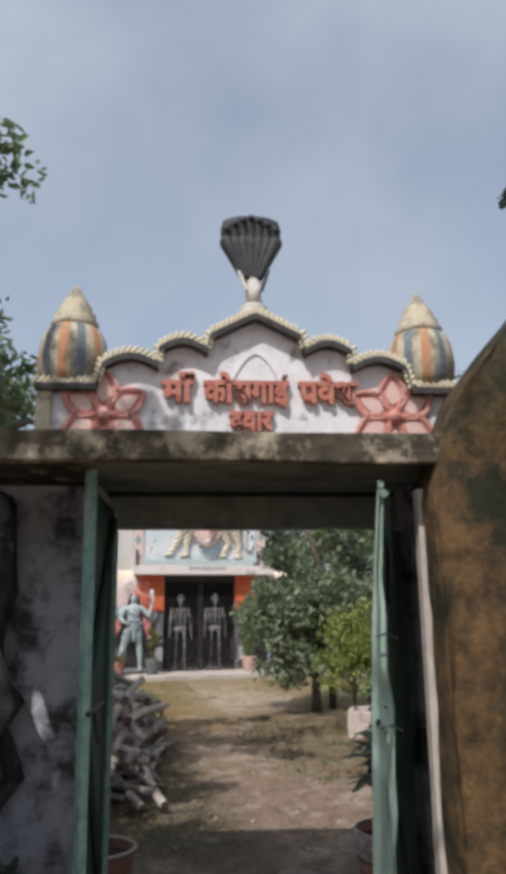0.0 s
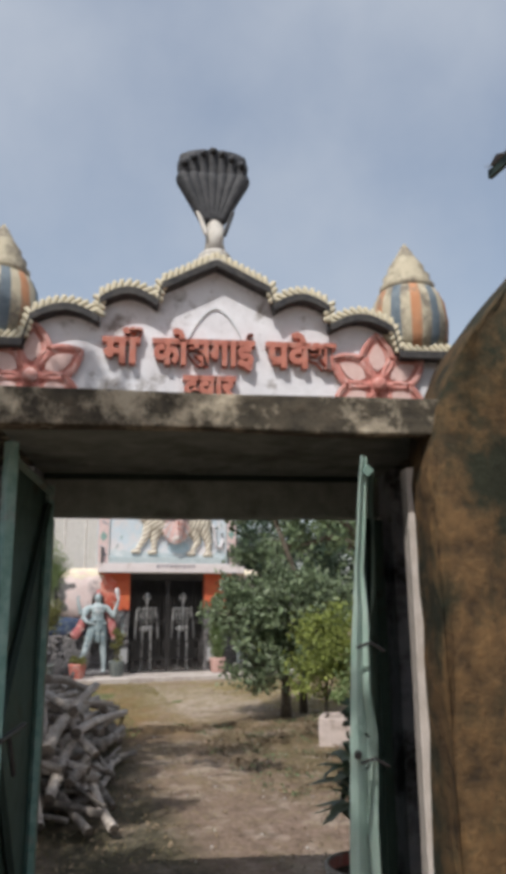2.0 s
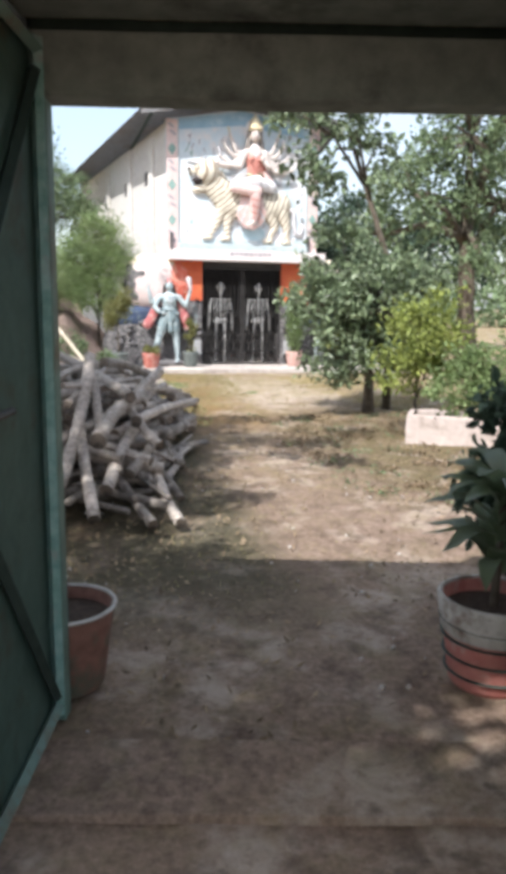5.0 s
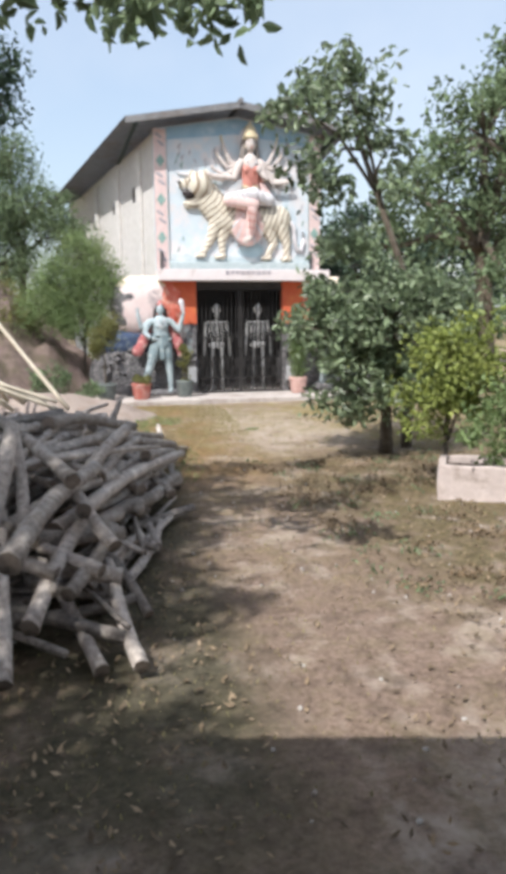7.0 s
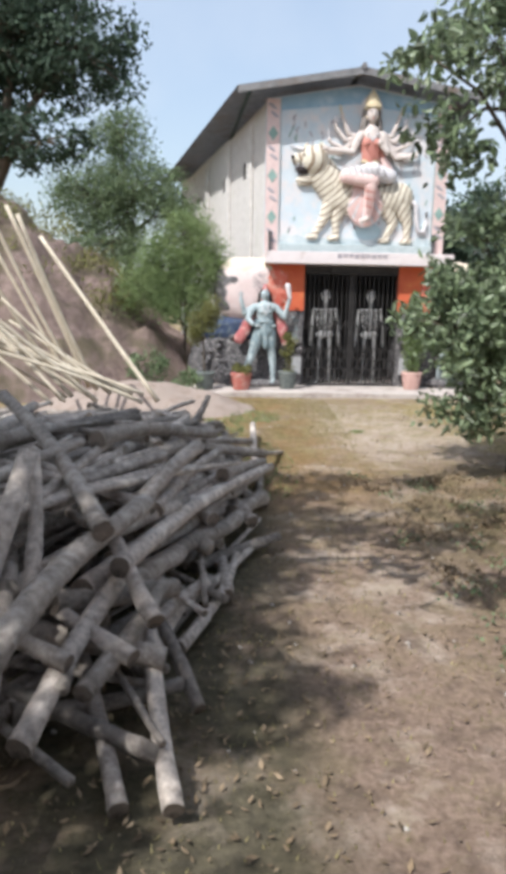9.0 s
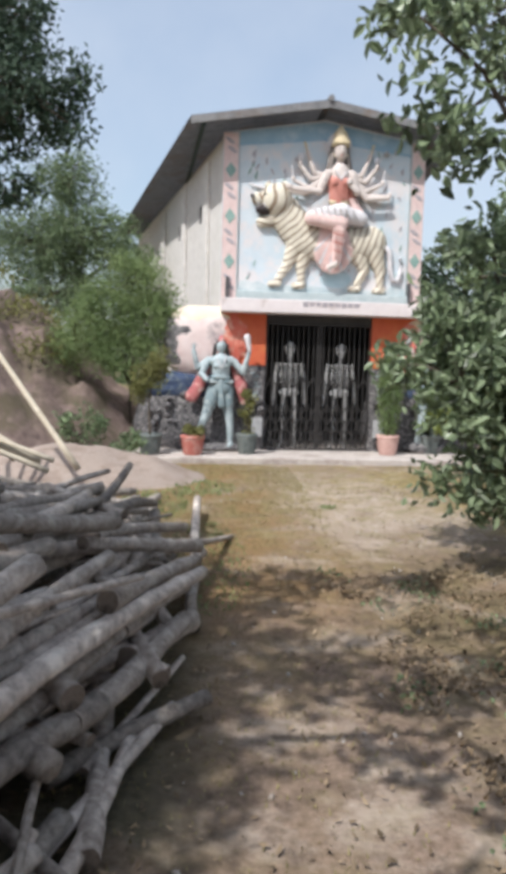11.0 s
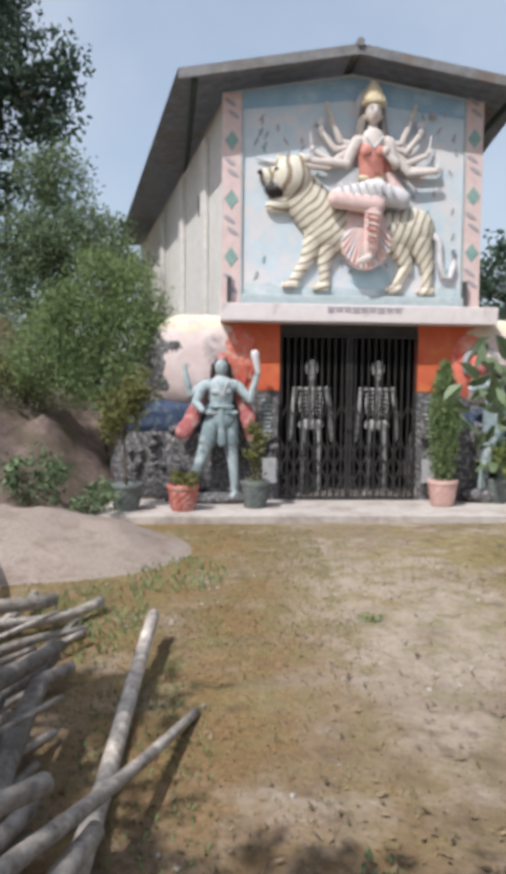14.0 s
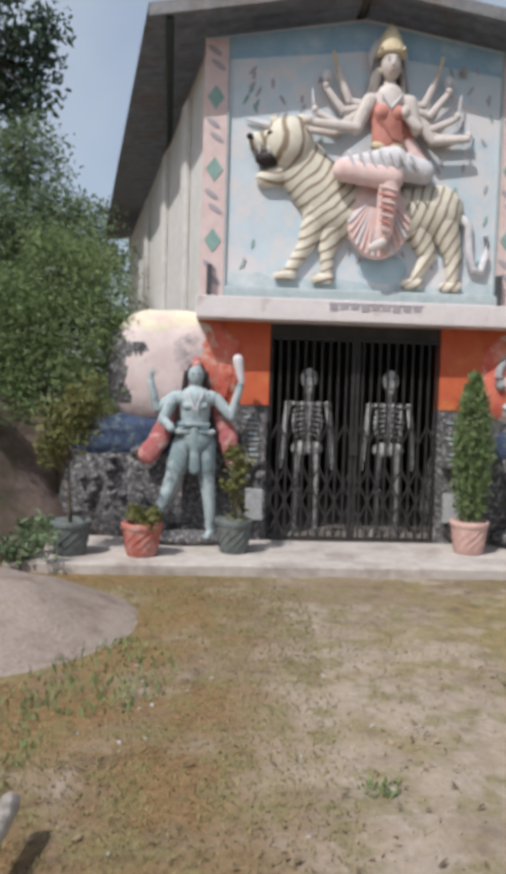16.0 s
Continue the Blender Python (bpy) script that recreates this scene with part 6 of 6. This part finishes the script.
rng = random.Random(29)
for k in range(14):
    u = k / 13
    foot = Vector((-3.25 - 0.9 * u + rng.uniform(-0.1, 0.1), 7.3 + 1.4 * rng.random(), 0.46 + 0.10 * rng.random()))
    head = foot + Vector((-1.5 + rng.uniform(-0.35, 0.35), rng.uniform(-0.4, 0.5), 0.55 + 0.9 * u * rng.uniform(0.5, 1.0)))
    log(foot, head, rng.uniform(0.016, 0.026), 0.015, 0.015, 760 + k, "bamboo", "bamboo_pole", "thin pale bamboo pole thrown over the back of the pile", "leaning poles")


def planter():
    p = thing("brick_planter", pose(0.55, 4.45, 0, 0, 0, -28), "low pinkish cement planter box beside the path", "planter")
    for x0, x1, y0, y1 in ((-0.55, 0.55, -0.26, -0.20), (-0.55, 0.55, 0.20, 0.26), (-0.55, -0.49, -0.195, 0.195), (0.49, 0.55, -0.195, 0.195)):
        part("side", rough_up(box(bmesh.new(), x0, x1, y0, y1, -0.03, 0.28, 0.01), 0.012, 5, 2, 4), M["planter"], p)
    part("soil", rough_up(box(bmesh.new(), -0.48, 0.48, -0.19, 0.19, 0.0, 0.22), 0.01, 6, 3, 4), M["soil"], p)


planter()

# ---- trees and shrubs ----
tree("citrus_tree", (0.35, 6.55, 0), (0.30, 6.5, 1.0), 0.07,
     [((0.30, 6.45, 1.35), (0.85, 0.80, 0.75)), ((-0.35, 6.4, 1.30), (0.50, 0.6, 0.60)), ((0.95, 6.7, 1.4), (0.6, 0.6, 0.7)), ((0.2, 6.3, 0.72), (0.72, 0.6, 0.32)), ((-0.05, 6.6, 2.05), (0.45, 0.45, 0.4))],
     10000, 0.085, "leaf_citrus", "dense dark green citrus tree beside the path", seed=2, clump=0.12)
tree("slender_tree", (0.75, 6.9, 0), (0.0, 6.8, 3.55), 0.05,
     [((-0.45, 6.4, 3.0), (0.5, 0.5, 0.35)), ((-0.1, 6.6, 3.75), (0.6, 0.6, 0.45)), ((0.35, 6.8, 3.2), (0.35, 0.4, 0.4)), ((-0.8, 6.2, 3.5), (0.35, 0.35, 0.3))],
     1500, 0.10, "leaf_citrus", "slender tree with a thin leaning trunk and sparse crown", seed=3, clump=0.15)
tree("golden_shrub", (0.25, 4.95, 0), (0.25, 4.95, 0.5), 0.03,
     [((0.18, 4.85, 1.12), (0.30, 0.3, 0.32)), ((0.5, 4.95, 0.95), (0.30, 0.3, 0.34)), ((0.05, 4.9, 0.72), (0.26, 0.28, 0.26)), ((0.42, 4.9, 1.35), (0.16, 0.16, 0.16))],
     3600, 0.055, "leaf_yellow", "bright yellow-green shrub behind the planter", "shrub", 4, 0.11)
tree("planter_shrub", (0.62, 4.45, 0.2), (0.62, 4.45, 0.45), 0.02,
     [((0.50, 4.45, 0.62), (0.45, 0.3, 0.34)), ((0.95, 4.3, 0.70), (0.4, 0.3, 0.36))], 3600, 0.05, "leaf_feather", "soft green shrub growing in the planter box", "shrub", 5, 0.08)
tree("large_tree", (5.0, 12.5, 0), (4.6, 12.2, 3.6), 0.24,
     [((3.3, 12.0, 3.7), (0.95, 1.0, 0.9)), ((4.5, 12.0, 4.8), (1.2, 1.2, 1.3)), ((5.7, 12.0, 6.0), (1.2, 1.2, 1.3)), ((2.75, 12.2, 2.8), (0.6, 0.7, 0.6)), ((5.4, 12.3, 3.6), (1.2, 1.0, 1.0)), ((4.6, 11.5, 2.3), (0.9, 0.5, 0.8))],
     9500, 0.12, "leaf_mid", "large full-crowned green tree behind the yard", seed=6, clump=0.22)
tree("back_tree", (6.0, 20.0, 0), (6.0, 20.0, 2.6), 0.2,
     [((5.0, 19.5, 3.2), (2.4, 1.5, 1.6)), ((8.5, 20.5, 3.6), (2.4, 1.5, 1.7)), ((3.8, 18.6, 2.0), (1.3, 1.0, 1.3))],
     12000, 0.16, "leaf_dark", "dark tree standing beyond the temple", seed=7, clump=0.3)
tree("dark_tree", (-8.4, 19.6, 1.2), (-7.9, 19.4, 4.8), 0.30,
     [((-5.9, 19.2, 7.5), (1.7, 1.5, 1.3)), ((-8.2, 19.4, 7.9), (2.2, 1.8, 1.7)), ((-6.7, 19.0, 5.4), (1.3, 1.3, 0.9)), ((-9.4, 19.6, 6.3), (2.0, 1.6, 1.5)), ((-6.6, 19.4, 9.4), (1.6, 1.3, 1.3))],
     24000, 0.14, "leaf_dark", "tall dark tree rising above the mound", seed=8, clump=0.25)
tree("acacia_tree", (-4.6, 18.5, 0.8), (-4.4, 18.4, 3.4), 0.12,
     [((-4.3, 18.2, 4.3), (1.1, 1.0, 0.8)), ((-3.5, 17.9, 3.6), (0.7, 0.8, 0.7)), ((-5.4, 18.4, 4.0), (1.0, 1.0, 0.9)), ((-4.7, 18.3, 5.4), (0.8, 0.8, 0.6)), ((-5.0, 18.0, 2.9), (1.0, 0.9, 0.8))],
     21000, 0.085, "leaf_mid", "airy acacia tree beside the temple wall", seed=9, clump=0.2, long=2.6)
tree("feathery_shrub", (-2.95, 13.5, 0), (-2.95, 13.5, 1.4), 0.035,
     [((-3.0, 13.4, 2.65), (0.50, 0.4, 0.5)), ((-2.75, 13.3, 2.05), (0.55, 0.4, 0.5)), ((-3.35, 13.3, 2.1), (0.55, 0.4, 0.55)), ((-3.0, 13.15, 1.5), (0.55, 0.4, 0.4)), ((-3.7, 13.2, 1.7), (0.5, 0.4, 0.45)), ((-2.45, 13.3, 2.35), (0.3, 0.3, 0.35))],
     24000, 0.055, "leaf_feather", "feathery light green shrub beside the cave front", "shrub", 10, 0.13, long=3.0)
# several leaf masses hang out of view, added to shade logs and path
tree("gate_tree", (-5.6, 2.6, 0), (-5.2, 2.7, 2.8), 0.10,
     [((-5.3, 2.9, 3.7), (0.9, 1.0, 0.6)), ((-6.2, 2.2, 4.4), (1.3, 1.2, 0.9)), ((-4.1, 3.9, 3.75), (0.7, 0.8, 0.35)), ((-2.75, 4.3, 3.64), (0.6, 0.4, 0.26)), ((-2.75, 2.5, 3.15), (0.45, 0.6, 0.18)), ((-2.35, 3.2, 3.25), (0.45, 0.5, 0.18)), ((-5.0, 0.8, 4.7), (0.75, 1.2, 0.4)), ((-5.5, 1.9, 5.0), (1.1, 1.1, 0.5)), ((-4.9, 2.2, 5.3), (0.9, 0.9, 0.4)), ((-5.6, 0.2, 5.0), (1.0, 0.9, 0.5)), ((-5.75, -1.0, 4.9), (0.8, 0.9, 0.45)), ((-4.9, 4.6, 4.6), (0.8, 0.8, 0.6))],
     18500, 0.11, "leaf_mid", "leafy tree overhanging the log pile by the gate", seed=12, clump=0.17)
# tree out of view, added only to shade the passage and threshold
ov = GATE @ Vector((-3.9, -4.6, 0))
oa, ob_, oc = GATE @ Vector((-2.4, -3.75, 5.1)), GATE @ Vector((-1.85, -2.95, 5.2)), GATE @ Vector((-3.0, -3.9, 5.4))
tree("unseen_shade_tree", (ov.x, ov.y, 0), (oc.x - 0.3, oc.y, 4.2), 0.2,
     [(tuple(oa), (0.95, 0.8, 0.4)), (tuple(ob_), (0.36, 0.5, 0.18)), ((ob_.x - 0.37, ob_.y + 0.44, 5.2), (0.4, 0.28, 0.16)), (tuple(oc), (0.9, 0.8, 0.5))],
     12500, 0.12, "leaf_mid", "unseen leafy tree added to shade the way into the gateway", seed=19, clump=0.17)
tree("weed_clump", (-2.95, 11.9, 0), (-2.95, 11.9, 0.2), 0.012, [((-3.0, 12.0, 0.28), (0.5, 0.25, 0.18)), ((-3.6, 12.1, 0.5), (0.4, 0.3, 0.25))], 1200, 0.06, "leaf_mid", "low weeds at the foot of the mound", "weeds", 13, 0.07)
w_at = GATE @ Vector((-1.32, -0.62, 0))
tree("weed_clump", (w_at.x, w_at.y, 0), (w_at.x, w_at.y, 0.3), 0.012, [((w_at.x, w_at.y, 0.30), (0.22, 0.18, 0.30)), ((w_at.x - 0.25, w_at.y + 0.1, 0.55), (0.2, 0.2, 0.3))], 1300, 0.07, "leaf_dark", "dark leafy weeds at the foot of the pier", "weeds", 24, 0.08)
tree("weed_clump", (-3.95, -0.6, 0), (-3.95, -0.6, 0.3), 0.012, [((-4.05, -0.75, 0.45), (0.25, 0.3, 0.35))], 1100, 0.07, "leaf_mid", "dark weeds beside the boundary wall", "weeds", 14, 0.08)


def far_woods():
    rng = np.random.default_rng(15)
    pts = []
    for k in range(150):
        a = rng.uniform(-1.1, 1.1)
        d = rng.uniform(45, 70)
        c = np.array([d * math.sin(a), 6 + d * math.cos(a), rng.uniform(0.5, 3.5)])
        pts.append(c + rng.normal(size=(140, 3)) * np.array([1.8, 1.2, 1.3]))
    me = leaf_mesh("far_woods", np.concatenate(pts), 0.55, M["leaf_mid"], 16, 1.6)
    tagged(new("far_woods", me), "belt of distant trees beyond the yard", "trees", kind="stuff")


far_woods()


def on_ground(n, rng, x0, x1, y0, y1, keep):
    out = []
    while len(out) < n:
        x, y = rng.uniform(x0, x1), rng.uniform(y0, y1)
        if rng.random() < keep(x, y):
            out.append((x, y, ground_height(x, y) - 0.006))
    return np.array(out)


def litter():
    rng = np.random.default_rng(17)
    def keep(x, y):
        k = noise.noise(Vector((x * 1.1, y * 1.1, 3))) * 0.5 + 0.5
        return max(0.02, k * (1.0 if y < 6.5 else 0.35) * (0.5 if -2.3 < x < -1.2 else 1.0))
    c = on_ground(16000, rng, -5, 3.2, -0.2, 10, keep)
    n = len(c)
    a = rng.uniform(0, 6.28, n)
    ln = rng.uniform(0.008, 0.022, n)
    d = np.stack([np.cos(a), np.sin(a), rng.uniform(-0.1, 0.5, n)], 1) * ln[:, None]
    s = np.stack([-np.sin(a), np.cos(a), rng.uniform(-0.3, 0.3, n)], 1) * (ln * 0.45)[:, None]
    c[:, 2] += 0.012
    v = np.stack([c - d, c + s, c + d + np.array([0, 0, 0.006]), c - s], 1).reshape(-1, 3)
    f = (np.arange(n) * 4)[:, None] + np.array([[0, 1, 2, 3]])
    me = bpy.data.meshes.new("leaf_litter")
    me.from_pydata(v.tolist(), [], f.tolist())
    me.materials.append(M["litter"])
    tagged(new("leaf_litter", me), "scattered dry fallen leaves on the dirt", "fallen leaves", kind="stuff")


litter()


def turf():
    rng = np.random.default_rng(18)
    def keep(x, y):
        k = noise.noise(Vector((x * 0.75, y * 0.75, 0))) * 0.5 + 0.5
        lawn = min(1.0, max(0.12, (y - 5.0) / 4.5))
        worn = 0.25 if abs(x - (-0.6 + 0.06 * y)) < 0.75 else 1.0
        return max(0.0, (k - 0.25) * 1.4) * lawn * worn
    c = on_ground(60000, rng, -3.6, 3.2, 1.0, 11.9, keep)
    n = len(c)
    a = rng.uniform(0, 6.28, n)
    h = rng.uniform(0.006, 0.020, n)
    w = 0.004
    lean = np.stack([np.cos(a), np.sin(a), np.zeros(n)], 1) * (h * rng.uniform(0.2, 1.1, n))[:, None]
    s = np.stack([-np.sin(a), np.cos(a), np.zeros(n)], 1) * w
    top = c + lean + np.stack([np.zeros(n), np.zeros(n), h], 1)
    v = np.stack([c - s, c + s, top], 1).reshape(-1, 3)
    f = (np.arange(n) * 3)[:, None] + np.array([[0, 1, 2]])
    me = bpy.data.meshes.new("turf")
    me.from_pydata(v.tolist(), [], f.tolist())
    me.materials.append(M["grass"])
    tagged(new("turf", me), "short thin grass blades over the yard", "grass", kind="stuff")


turf()


def tuft(cx, cy, rx, ry, n, h, seed, label):
    rng = np.random.default_rng(seed)
    a, r = rng.uniform(0, 6.28, n), np.sqrt(rng.random(n))
    c = np.stack([cx + rx * r * np.cos(a), cy + ry * r * np.sin(a), np.zeros(n)], 1)
    c[:, 2] = [ground_height(x, y) - 0.008 for x, y in c[:, :2]]
    b = rng.uniform(0, 6.28, n)
    hh = h * rng.uniform(0.4, 1.2, n)
    lean = np.stack([np.cos(b), np.sin(b), np.zeros(n)], 1) * (hh * rng.uniform(0.1, 0.9, n))[:, None]
    s = np.stack([-np.sin(b), np.cos(b), np.zeros(n)], 1) * 0.006
    v = np.stack([c - s, c + s, c + lean * 0.4 + s * 0.7 + np.stack([0 * hh, 0 * hh, hh * 0.6], 1), c + lean + np.stack([0 * hh, 0 * hh, hh], 1)], 1).reshape(-1, 3)
    f = (np.arange(n) * 4)[:, None] + np.array([[0, 1, 2, 3]])
    me = bpy.data.meshes.new("grass_tuft")
    me.from_pydata(v.tolist(), [], f.tolist())
    me.materials.append(M["leaf_feather"])
    tagged(new("grass_tuft", me), label, "grass", kind="stuff")


tuft(-1.95, 9.75, 0.38, 0.55, 420, 0.045, 41, "green grass tuft at the edge of the sand")
tuft(-0.73, 8.62, 0.10, 0.07, 60, 0.035, 42, "small grass tuft in the worn lawn")
tuft(-2.45, 8.8, 0.35, 0.8, 600, 0.045, 43, "green weeds growing along the end of the log pile")
tuft(-2.0, 6.8, 0.28, 1.3, 700, 0.022, 44, "green weeds growing beside the log pile")


def ground_weeds():
    rng = np.random.default_rng(61)
    pts = []
    for k in range(300):
        x, y = rng.uniform(-1.25, 0.75), rng.uniform(2.2, 6.3)
        if x > 0.15 and 4.0 < y < 4.9:
            continue
        n = int(rng.uniform(12, 46))
        p = np.array([x, y, 0.0]) + rng.normal(size=(n, 3)) * np.array([0.075, 0.075, 0.0])
        p[:, 2] = [ground_height(a, b) + 0.012 for a, b in p[:, :2]] + rng.random(n) * 0.02
        pts.append(p)
    me = leaf_mesh("ground_weeds", np.concatenate(pts[::7]), 0.026, M["leaf_mid"], 62, 1.6, 0.3)
    tagged(new("ground_weeds", me), "low creeping weeds beside the path", "weeds", kind="stuff")
    me = leaf_mesh("dead_leaves", np.concatenate(pts[1::3]), 0.030, M["litter"], 63, 1.8, 0.2)
    tagged(new("dead_leaves", me), "brown dead leaves lying among the weeds", "fallen leaves", kind="stuff")


ground_weeds()


def mound_weeds():
    rng = np.random.default_rng(51)
    pts = []
    for k in range(60):
        x, y = rng.uniform(-8.5, -4.0), rng.uniform(12.5, 15.5)
        d = math.hypot((x + 7.4) / 5.0, (y - 14.6) / 4.0)
        h = 3.6 * max(0.0, 1 - d ** 1.7)
        pts.append(np.array([x, y, h + 0.02]) + rng.normal(size=(60, 3)) * np.array([0.18, 0.18, 0.08]))
    me = leaf_mesh("mound_weeds", np.concatenate(pts), 0.09, M["leaf_olive"], 52, 3.0, -0.8)
    tagged(new("mound_weeds", me), "dry weeds growing over the top of the mound", "weeds", kind="stuff")


mound_weeds()


def pebbles():
    rng = random.Random(53)
    bm = bmesh.new()
    for k in range(420):
        x, y, r = rng.uniform(-3.6, 2.4), rng.uniform(-0.1, 10.5), rng.uniform(0.005, 0.016)
        bmesh.ops.create_icosphere(bm, subdivisions=1, radius=r, matrix=Matrix.LocRotScale((x, y, ground_height(x, y) - 0.006), Euler((rng.random() * 3, rng.random() * 3, 0)), (1, rng.uniform(0.6, 1), 0.6)))
    me = mesh_of(bm, "pebbles", M["limerim"], True)
    tagged(new("pebbles", me), "small pale stones scattered over the dirt", "stones", kind="stuff")


pebbles()
